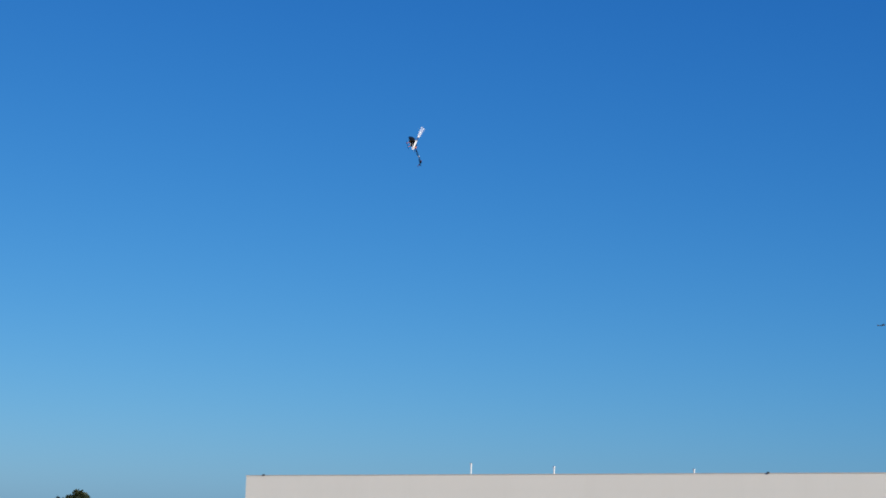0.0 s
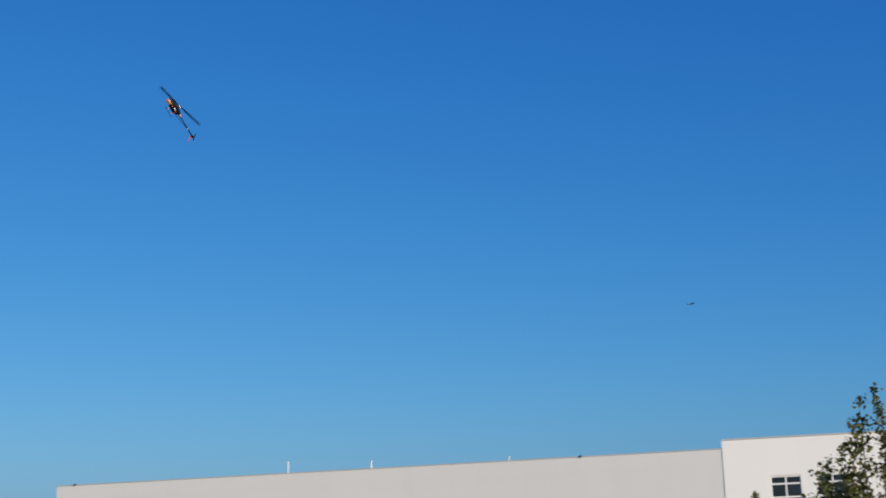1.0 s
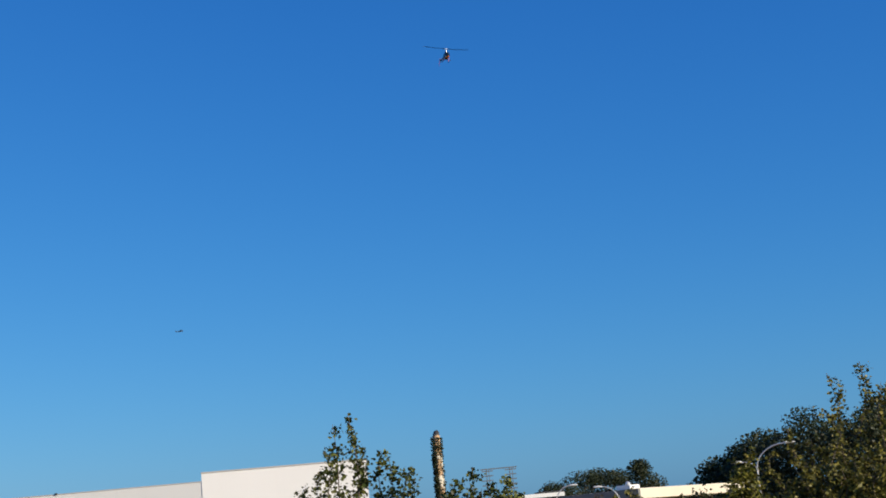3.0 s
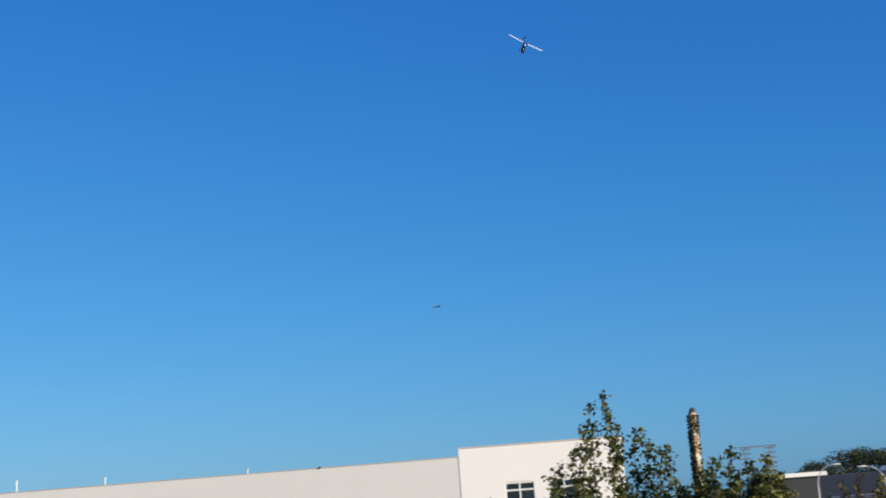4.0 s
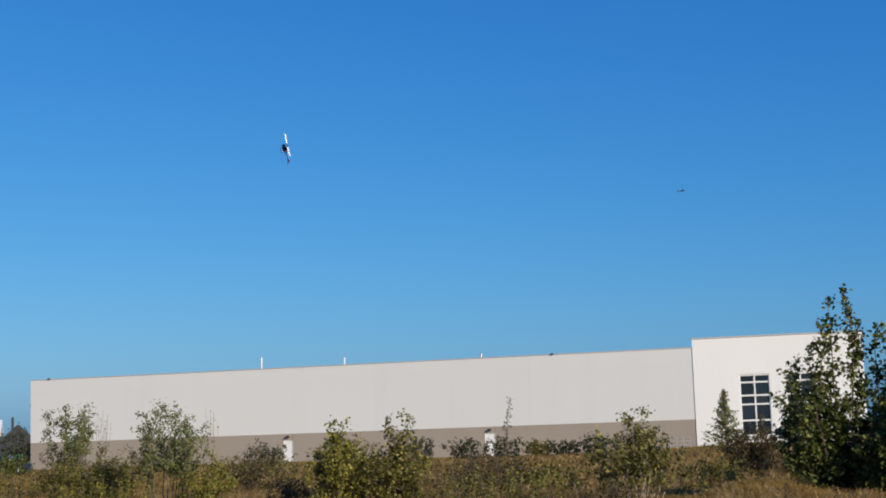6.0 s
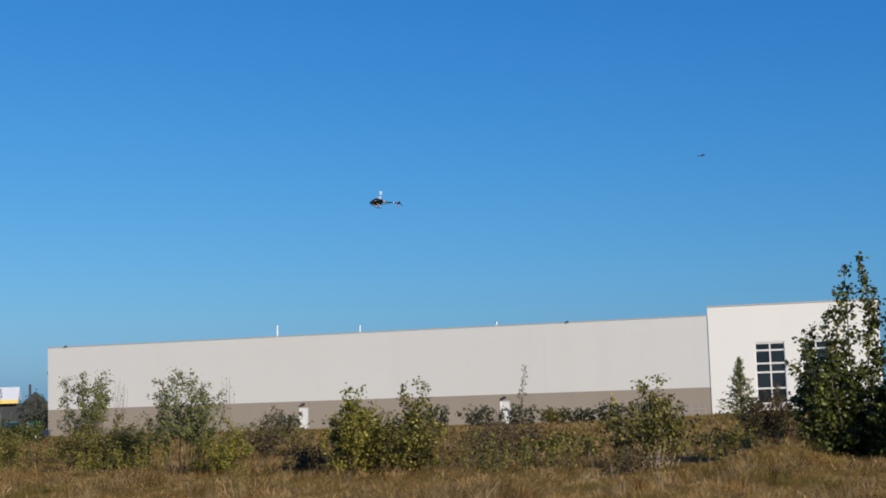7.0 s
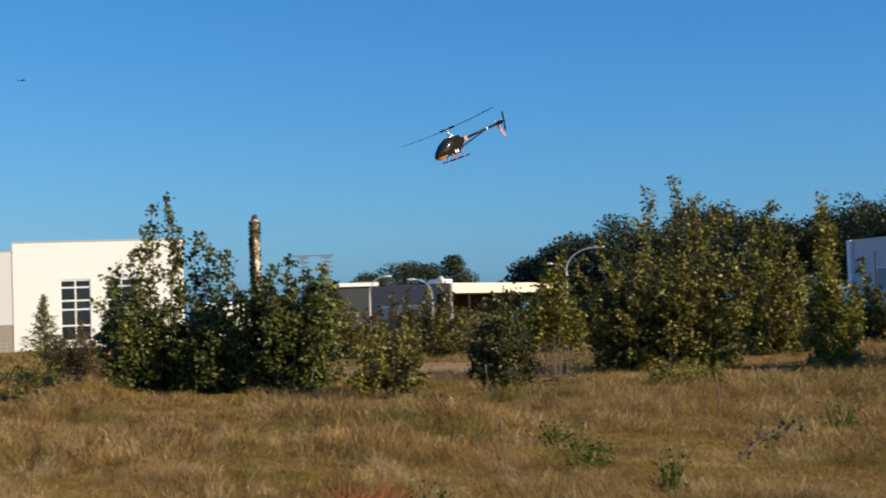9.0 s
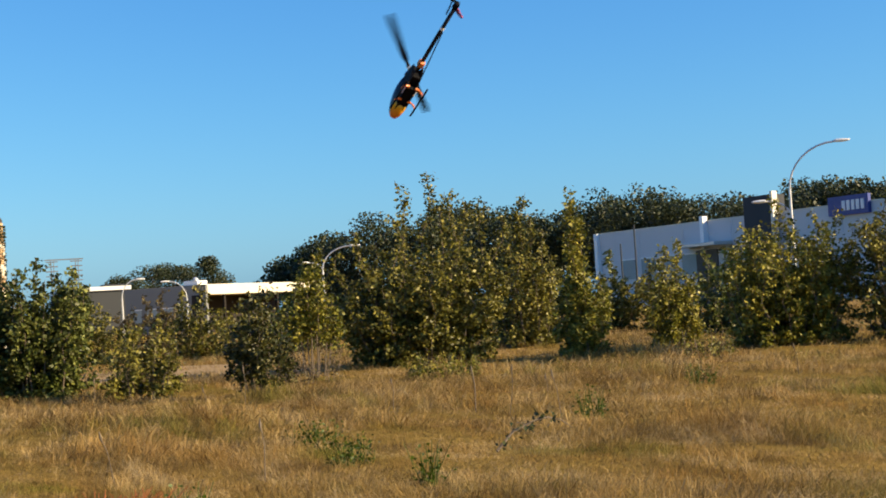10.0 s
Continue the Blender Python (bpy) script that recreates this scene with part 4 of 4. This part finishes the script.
def left_house():
    ob = thing("small_house", "small house with a pale roof and yellow fascia", "house", pose(*polar(190, 26.9), -0.15, 0, 0, 24))
    part("wall", box(-12, 5.5, 0, 9, -0.3, 3.6), MAT["slate"], ob)
    part("roof", loft([[(-12.4, -0.6, 4.0), (-12.4, 9.6, 4.0), (-12.4, 4.5, 5.7)], [(2.0, -0.6, 4.0), (2.0, 9.6, 4.0), (2.0, 4.5, 5.7)]]), MAT["white"], ob, "pale low-pitched roof")
    part("fascia", box(-12.4, 2.0, -0.7, -0.602, 3.6, 4.05), MAT["yellow"], ob, "yellow fascia board")
    part("gable", loft([[(2.4, 0, 3.6), (4.0, 0, 5.0), (5.5, 0, 3.6)], [(2.4, 9, 3.6), (4.0, 9, 5.0), (5.5, 9, 3.6)]]), MAT["slate"], ob, "dark grey gable")
    part("chimney", box(3.2, 3.5, 1, 1.3, 4.4, 5.9), MAT["dark"], ob)
    part("post", box(-1.0, -0.8, -0.7, -0.5, -0.3, 3.6), MAT["white"], ob)
    fence = thing("green_fence", "dark green panel fence behind the parked car", "fence", pose(*polar(150, 26.6), -0.4, 0, 0, 25))
    for k in range(5):
        part("panel", box(-6 + k * 1.8, -4.25 + k * 1.8, 0, 0.06, -0.2, 1.7), MAT["green"], fence)
    car = thing("parked_car", "dark blue parked estate car with a red tail lamp", "car", pose(*polar(118, 26.25), gz(*polar(118, 26.25)), 0, 0, 20))
    side = [(-2.2, 0.3), (-2.25, 0.9), (-2.0, 1.05), (-1.6, 1.5), (0.5, 1.52), (1.2, 1.02), (2.15, 0.85), (2.2, 0.35)]
    part("body", loft([[(px, -0.85 + (0.06 if pz > 1.2 else 0), pz) for px, pz in side], [(px, 0.85 - (0.06 if pz > 1.2 else 0), pz) for px, pz in side]]), MAT["car_blue"], car)
    part("side_window", loft([[(-1.6, -0.853, 1.08), (-1.35, -0.81, 1.44), (0.42, -0.81, 1.44), (0.95, -0.853, 1.08)], [(-1.6, -0.86, 1.08), (-1.35, -0.82, 1.44), (0.42, -0.82, 1.44), (0.95, -0.86, 1.08)]]), MAT["glass"], car)
    part("tail_lamp", box(-2.28, -2.2, -0.85, -0.55, 0.7, 0.95, 0.01), MAT["red"], car)
    for wx in (-1.4, 1.4):
        for wy in (-0.78, 0.78):
            wheel = part("wheel", tube([(wx, wy - 0.1, 0.32), (wx, wy + 0.1, 0.32)], 0.32, 18), MAT["tyre"], car)
            part("rim", tube([(wx, wy - 0.11, 0.32), (wx, wy + 0.11, 0.32)], 0.2, 12), MAT["galv"], wheel)
    for k, (d, az, h, w) in enumerate(((132, 25.75, 5.4, 3.0), (128, 26.9, 2.6, 4.0), (100, 26.2, 1.9, 4.0))):
        woody("scrub", "dark green scrub beside the parked car", "shrub", *polar(d, az), h, w, 14, 2000, 0.16, "leaf_green" if k else "leaf_far", 155 + k, leaders=0, group="scrub beside the car")
    woody("bare_tree", "thin bare grey tree beside the house", "tree", *polar(150, 27.1), 5.2, 3.4, 9, 60, 0.12, "leaf_brown", 150, bark="bark_pale", leaders=4)


left_house()


# ---- small things in the grass ----
def field_clutter():
    x, y = 9.7, 19.3
    st = thing("dry_stalk", "single dark dry stalk upright in the grass", "plant", pose(x, y, gz(x, y)))
    part("stem", tube([(0, 0, -0.05), (0.01, 0, 0.4), (-0.03, 0.01, 0.68)], [0.012, 0.01, 0.014], 6), MAT["bark"], st)
    srng = np.random.default_rng(57)
    for k in range(22):
        a, d = radians(srng.uniform(-40, 24)), srng.uniform(12, 30)
        x, y, hh = -math.sin(a) * d, math.cos(a) * d, srng.uniform(0.4, 0.75)
        sk = thing("dry_stalk", "thin dry brown stalk with a seed head", "plant", pose(x, y, gz(x, y), srng.uniform(-14, 14), srng.uniform(-14, 14)), "dry stalks in the grass")
        part("stem", tube([(0, 0, -0.05), (0.01, 0, hh * 0.6), (-0.02, 0.01, hh)], [0.006, 0.005, 0.004], 5), MAT["bark"], sk)
        part("seed_head", tube([(-0.014, 0.008, hh * 0.82), (-0.018, 0.01, hh * 0.92), (-0.02, 0.01, hh + 0.02)], [0.006, 0.016, 0.004], 6), MAT["bark"], sk)
    x, y = 6.8, 12.3
    br = thing("fallen_branch", "dark leafy branch lying over the dry grass", "branch", pose(x, y, gz(x, y), 0, 0, 8))
    pts = [(-0.46, 0, 0.22), (-0.24, 0.03, 0.38), (0.0, 0.02, 0.46), (0.15, 0, 0.48), (0.32, 0, 0.44), (0.46, 0, 0.35)]
    part("stem", tube(pts, [0.014, 0.013, 0.011, 0.009, 0.006, 0.003], 6), MAT["bark"], br)
    rng = np.random.default_rng(31)
    P = np.array(pts)
    f = rng.uniform(0.2, 3.7, 90)
    L = np.stack([np.interp(f, range(6), P[:, c]) for c in range(3)], 1) + rng.normal(0, 0.035, (90, 3))
    part("leaves", leaves_mesh("leaves", L, 0.05, rng, MAT["leaf_far"]), None, br)["kind"] = "stuff"
    for i, (x, y, r, h, n, mt) in enumerate(((6.6, 17.6, 0.4, 0.3, 300, "weed"), (6.2, 15.9, 0.45, 0.22, 260, "weed"), (5.8, 14.5, 0.3, 0.2, 160, "weed"), (3.1, 11.4, 0.16, 0.34, 120, "weed"), (5.45, 11.8, 0.1, 0.42, 110, "weed"), (9.8, 16.2, 0.22, 0.4, 130, "weed"), (14.4, 20.2, 0.3, 0.4, 160, "weed"), (13.6, 28.5, 1.1, 0.6, 1500, "leaf_yellow"),
                                             (-1.9, 31.5, 0.9, 0.6, 900, "leaf_brown"), (-4.4, 33.5, 1.6, 0.95, 2000, "leaf_autumn"), (-5.4, 36.0, 1.6, 1.0, 1800, "leaf_brown"), (0.6, 36.5, 1.2, 0.9, 1300, "leaf_autumn"), (-21.0, 41.0, 2.2, 1.2, 2400, "leaf_autumn"),
                                             (-15.6, 37.5, 1.6, 0.9, 1600, "leaf_yellow"), (9.9, 29.0, 0.7, 0.8, 420, "leaf_brown"), (11.3, 30.2, 0.8, 0.8, 500, "leaf_brown"), (19.6, 27.5, 1.0, 0.7, 700, "leaf_autumn"))):
        rng = np.random.default_rng(300 + i)
        z0 = gz(x, y)
        w = thing("weed_clump", "low leafy weed clump among dry grass", "plant", pose(x, y, z0), "weeds in the field")
        bm = bmesh.new()
        spots = []
        for k in range(26):
            a, q = rng.uniform(0, math.tau), math.sqrt(rng.random()) * r
            b = np.array([math.cos(a) * q * 0.8, math.sin(a) * q * 0.8, -0.02])
            t = b + [rng.normal(0, 0.1), rng.normal(0, 0.1), h * rng.uniform(0.5, 1.1)]
            tube([tuple(b), tuple(t)], [0.006, 0.003], 3, bm, cap=False)
            g = rng.uniform(0.2, 1.0, (n // 26, 1))
            spots.append(b + (t - b) * g + rng.normal(0, 0.05, (n // 26, 3)))
        part("stem", bm, MAT["weed" if mt == "weed" else "bark"], w)["kind"] = "stuff"
        part("leaves", leaves_mesh("leaves", np.concatenate(spots), 0.04 if mt == "weed" else 0.06, rng, MAT[mt]), None, w)["kind"] = "stuff"
    # russet dead stems close to the camera
    x, y = 2.55, 11.15
    rd = thing("russet_weed", "patch of russet red dead weed in the grass", "plant", pose(x, y, gz(x, y)))
    rng = np.random.default_rng(41)
    bm = bmesh.new()
    for k in range(130):
        a = rng.uniform(0, math.tau)
        b = np.array([rng.normal(0, 0.16), rng.normal(0, 0.14), -0.02])
        t = b + [math.cos(a) * 0.28, math.sin(a) * 0.25, rng.uniform(0.2, 0.4)]
        tube([tuple(b), tuple((b + t) / 2 + np.array([0, 0, 0.05])), tuple(t)], [0.006, 0.005, 0.003], 4, bm, cap=False)
    part("stem", bm, MAT["russet"], rd)["kind"] = "stuff"


MAT["russet"] = mottled("russet_stem", (0.22, 0.06, 0.022), (0.31, 0.10, 0.035), 9, 0.8)
field_clutter()


# ---- model helicopter ----
def helicopter():
    ob = thing("model_helicopter", "radio-controlled helicopter with an orange and black canopy", "model helicopter")
    # canopy shell: stations along x of half width, bottom and top
    st = [(0.35, 0.012, -0.105, -0.075), (0.335, 0.036, -0.125, -0.05), (0.30, 0.060, -0.138, -0.008), (0.24, 0.078, -0.14, 0.048), (0.17, 0.086, -0.132, 0.092), (0.10, 0.084, -0.09, 0.12), (0.04, 0.07, -0.02, 0.125), (-0.01, 0.052, 0.03, 0.11)]
    rings = [[(x, math.cos(k) * w, (lo + hi) / 2 + math.sin(k) * (hi - lo) / 2) for k in np.linspace(0, math.tau, 20, endpoint=False)] for x, w, lo, hi in st]
    part("canopy", loft(rings), MAT["canopy"], ob, "glossy canopy, dark above, orange and yellow below", smooth=True)
    for s in (-1, 1):
        bm = bmesh.new()
        prof = [(0.16, -0.13), (0.18, 0.02), (0.06, 0.1), (-0.1, 0.09), (-0.19, 0.05), (-0.17, -0.01), (-0.1, -0.07), (-0.06, -0.13)]
        loft([[(px, s * 0.042, pz) for px, pz in prof], [(px, s * 0.05, pz) for px, pz in prof]], bm)
        fr = part("side_frame", bm, MAT["carbon"], ob)
        for u, z in ((-0.015, -0.095), (0.025, -0.095)):
            part("servo", box(u - 0.013, u + 0.013, s * 0.051, s * 0.062, z - 0.022, z + 0.022, 0.003), MAT["white"], fr, "small pale servo case")
    part("battery_tray", box(-0.05, 0.25, -0.04, 0.04, -0.128, -0.085, 0.008), MAT["carbon"], ob)
    part("gear_case", box(-0.14, 0.06, -0.041, 0.041, -0.06, 0.11, 0.012), MAT["carbon"], ob)
    part("motor", tube([(0.03, 0, -0.06), (0.03, 0, 0.02)], 0.03, 14), MAT["dark"], ob)
    part("mast", tube([(0, 0, 0.05), (0, 0, 0.245)], 0.009, 10), MAT["alloy"], ob)
    part("swashplate", tube([(0, 0, 0.135), (0, 0, 0.15), (0, 0, 0.165)], [0.045, 0.042, 0.026], 16), MAT["alloy"], ob)
    for a in (20, 140, 260):
        c, s = math.cos(radians(a)), math.sin(radians(a))
        part("push_rod", tube([(0.05 * c, 0.04 * s, 0.03), (0.043 * c, 0.043 * s, 0.14)], 0.003, 6), MAT["alloy"], ob)
    part("boom", tube([(-0.12, 0, 0.022), (-0.90, 0, 0.07)], 0.0175, 14), MAT["boom"], ob, "black tail boom", smooth=True)
    part("boom_clamp", box(-0.265, -0.2, -0.03, 0.03, -0.002, 0.062, 0.014), MAT["orange"], ob, "orange boom clamp")
    part("boom_band", tube([(-0.635, 0, 0.0537), (-0.66, 0, 0.0552)], 0.0205, 14), MAT["white"], ob, "white band on the boom")
    for s in (-1, 1):
        part("boom_strut", tube([(-0.09, s * 0.045, -0.08), (-0.62, s * 0.018, 0.045)], 0.0055, 8), MAT["boom"], ob)
    part("tail_case", box(-0.945, -0.865, -0.024, 0.024, 0.044, 0.1, 0.012), MAT["carbon"], ob)
    fin = [(-0.84, 0.09), (-0.86, 0.125), (-0.89, 0.07), (-0.956, -0.13), (-0.955, -0.146), (-0.938, -0.143), (-0.862, 0.03)]
    part("tail_fin", loft([[(px, -0.033, pz) for px, pz in fin], [(px, -0.026, pz) for px, pz in fin]]), MAT["red"], ob, "swept red tail fin")
    for s in (-1, 1):
        sk = part("skid", tube([(0.19, s * 0.102, -0.188), (0.165, s * 0.102, -0.2), (-0.13, s * 0.102, -0.2), (-0.155, s * 0.102, -0.196)], 0.0085, 10), MAT["carbon"], ob, "black landing skid")
        for x in (0.1, -0.06):
            pts = [(x, s * (0.03 + 0.072 * math.sin(t)), -0.12 - 0.078 * (1 - math.cos(t))) for t in np.linspace(0, math.pi / 2, 7)]
            part("skid_strut", tube(pts, [0.013, 0.012, 0.011, 0.0105, 0.010, 0.010, 0.010], 8), MAT["orange"], sk, "orange bowed strut")
    rotor = part("main_rotor", box(-0.05, 0.05, -0.017, 0.017, -0.016, 0.016, 0.006), MAT["alloy"], ob, "two-bladed main rotor", m=pose(0, 0, 0.236))
    for s in (1, -1):
        grip = part("blade_grip", tube([(s * 0.045, 0, 0), (s * 0.12, 0, 0)], [0.017, 0.013], 10), MAT["carbon"], rotor)
        bm = bmesh.new()
        rings = []
        for f in np.linspace(0, 1, 9):
            x, c = 0.1 + 0.69 * f, 0.030 if 0.06 < f < 0.97 else 0.018
            z = 0.03 * f * f
            rings.append([(s * x, s * c, z), (s * x, s * c * 0.4, z + 0.005), (s * x, -s * c, z + 0.001), (s * x, s * c * 0.4, z - 0.006)])
        loft(rings, bm)
        me = mesh_of("blade", bm, [MAT["blade_white"], MAT["carbon"]])
        for p in me.polygons:
            p.material_index = 0 if p.normal.z > 0 else 1
        part("blade", me, None, rotor, "white-topped rotor blade, dark beneath")
    tail = part("tail_rotor", tube([(0, -0.02, 0), (0, 0.02, 0)], 0.014, 10), MAT["carbon"], ob, "two-bladed tail rotor", m=pose(-0.945, 0.05, 0.075))
    for s in (1, -1):
        part("tail_blade", loft([[(s * 0.012, -0.004, 0), (s * 0.012, 0.004, 0), (s * 0.012, 0.004, 0.012), (s * 0.012, -0.004, 0.012)], [(s * 0.05, -0.003, -0.014), (s * 0.05, 0.003, -0.014), (s * 0.05, 0.003, 0.016), (s * 0.05, -0.003, 0.016)], [(s * 0.14, -0.002, -0.014), (s * 0.14, 0.002, -0.014), (s * 0.14, 0.002, 0.014), (s * 0.14, -0.002, 0.014)]]), MAT["carbon"], tail)
    return ob, rotor, tail


def aeroplane():
    ob = thing("light_aeroplane", "tiny dark light aeroplane far off in the blue sky", "aeroplane")
    part("fuselage", loft([[(x, math.cos(k) * r, math.sin(k) * r + z) for k in np.linspace(0, math.tau, 10, endpoint=False)] for x, r, z in ((3.2, 0.1, 0), (2.8, 0.45, 0), (1.0, 0.6, 0.1), (-1.0, 0.45, 0.1), (-4.0, 0.12, 0.2))]), MAT["slate"], ob)
    part("wing", loft([[(1.2, y, 0.55), (0.9, y, 0.65), (-0.3, y, 0.55), (0.9, y, 0.5)] for y in (-5.2, 5.2)]), MAT["slate"], ob)
    part("tailplane", loft([[(-3.2, y, 0.2), (-3.4, y, 0.25), (-4.0, y, 0.2), (-3.4, y, 0.16)] for y in (-1.6, 1.6)]), MAT["slate"], ob)
    part("fin", loft([[(-3.0, y, 0.2), (-4.2, y, 0.2), (-4.2, y, 1.5), (-3.8, y, 1.5)] for y in (-0.06, 0.06)]), MAT["slate"], ob)
    return ob


heli, main_rotor, tail_rotor = helicopter()
plane = aeroplane()

# turn of the main rotor about its mast, degrees at each second; half turns look alike
SPIN = [(0, 144), (0.5, 163), (1, 158), (1.5, 108), (2, 121), (2.2, 49), (3.3, 175), (3.5, 155), (3.7, 36), (4, 79), (4.2, 157), (4.5, 26), (5, 136), (5.5, 11), (6, 179), (6.2, 52), (7.3, 127), (7.5, 72), (8, 90), (8.5, 129), (9, 117), (9.5, 9), (9.8, 132), (10, 141)]
# tilt of the rotor disc, seconds and two angles
TILT = [(0, 0, 0), (7.2, 0, 0), (7.5, 4, -8), (8, 4, -4), (8.5, 4, -8), (9, 4, 0), (9.5, 4, -4), (9.8, -8, -12), (10, -12, -12)]


def spin_rows(anchors, rate, half):
    """Turns frame by frame that meet each anchor, at nearly the given degrees a frame."""
    rows, total = [(0.0, anchors[0][1])], anchors[0][1]
    for (t0, _), (t1, p1) in zip(anchors, anchors[1:]):
        n = round((t1 - t0) * FPS)
        want = total + rate * n
        end = p1 + half * round((want - p1) / half)
        rows += [(t0 + (k + 1) / FPS, total + (end - total) * (k + 1) / n) for k in range(n)]
        total = end
    return rows


def motions():
    walk(heli, [
        (0, pose(-16.474, 47.440, 15.623, 4.5, -64.8, 146.2)),
        (0.5, pose(-18.304, 42.445, 14.241, -30.1, -39.8, -118.2)),
        (1, pose(-14.310, 37.591, 13.764, 16.1, -56.0, -127.8)),
        (1.5, pose(-7.745, 38.092, 14.551, -0.2, -57.8, -85.5)),
        (2, pose(1.163, 35.967, 13.593, -21.5, -46.2, -67.6)),
        (2.2, pose(3.995, 36.722, 13.967, -20.2, -48.0, -62.9)),
        (2.75, pose(7.172, 44.264, 16.630, -6.0, -15.6, -83.4)),
        (3.3, pose(10.350, 51.806, 19.292, -3.4, 18.7, -95.9)),
        (3.5, pose(9.555, 55.931, 20.384, -14.0, 23.9, -141.2)),
        (3.7, pose(7.941, 58.070, 21.399, -47.2, 31.1, -172.0)),
        (4, pose(4.032, 60.249, 21.954, -30.6, 42.7, -96.9)),
        (4.2, pose(1.519, 58.372, 21.747, 32.6, 38.3, -46.6)),
        (4.5, pose(-1.675, 54.744, 20.663, 56.9, -13.7, 0.9)),
        (5, pose(-7.606, 62.731, 21.248, 5.8, -58.8, 71.4)),
        (5.5, pose(-14.207, 66.596, 18.528, 11.9, -60.5, 110.3)),
        (6, pose(-18.465, 66.289, 15.354, 17.7, -56.1, 121.3)),
        (6.2, pose(-18.565, 64.441, 13.890, -1.0, -48.5, 135.6)),
        (6.75, pose(-13.933, 56.484, 10.718, -32.9, -26.1, -162.1)),
        (7.3, pose(-9.000, 47.000, 7.350, 2.0, 12.0, -114.0)),
        (7.5, pose(-6.407, 42.295, 6.476, 16.5, 16.2, -115.1)),
        (8, pose(-0.542, 26.861, 5.481, 7.5, 20.1, -126.4)),
        (8.5, pose(3.287, 23.659, 5.222, 1.2, 21.9, -150.7)),
        (9, pose(5.976, 19.714, 4.019, 3.6, 18.7, -162.6)),
        (9.5, pose(6.767, 16.106, 3.724, -0.1, 16.2, -167.0)),
        (9.7, pose(5.900, 15.000, 3.700, 8.0, 20.0, -176.0)),
        (9.8, pose(5.694, 13.948, 3.642, 14.5, 27.0, 105.3)),
        (10, pose(5.607, 12.081, 3.618, 26.4, 35.8, 102.6)),
    ])
    rows = []
    for t, a in spin_rows(SPIN, 70, 180):
        # the disc tilts against the airframe in the last approach
        fx, fy = (float(np.interp(t, [r[0] for r in TILT], [r[c] for r in TILT])) for c in (1, 2))
        rows.append((t, pose(0, 0, 0.236, fx, fy) @ pose(0, 0, 0, 0, 0, a)))
    walk(main_rotor, rows)
    walk(tail_rotor, [(t, pose(-0.945, 0.05, 0.075, 0, a, 0)) for t, a in spin_rows([(0, 0), (5, 40), (8, 100), (8.5, 100), (9, 80), (9.5, 75), (10, 20)], 76, 180)])
    walk(plane, [(t, pose(x, 1383, z, 0, -8, 12)) for t, x, z in ((0, -25, 208), (1, -18, 211), (2.2, -14, 214), (3.5, -11, 217), (4.5, -8, 219), (5.5, -3, 221), (6.2, -1, 223), (7.3, 4, 226), (8.5, 10, 229.5), (9, 12, 231), (10, 17, 234))])


motions()
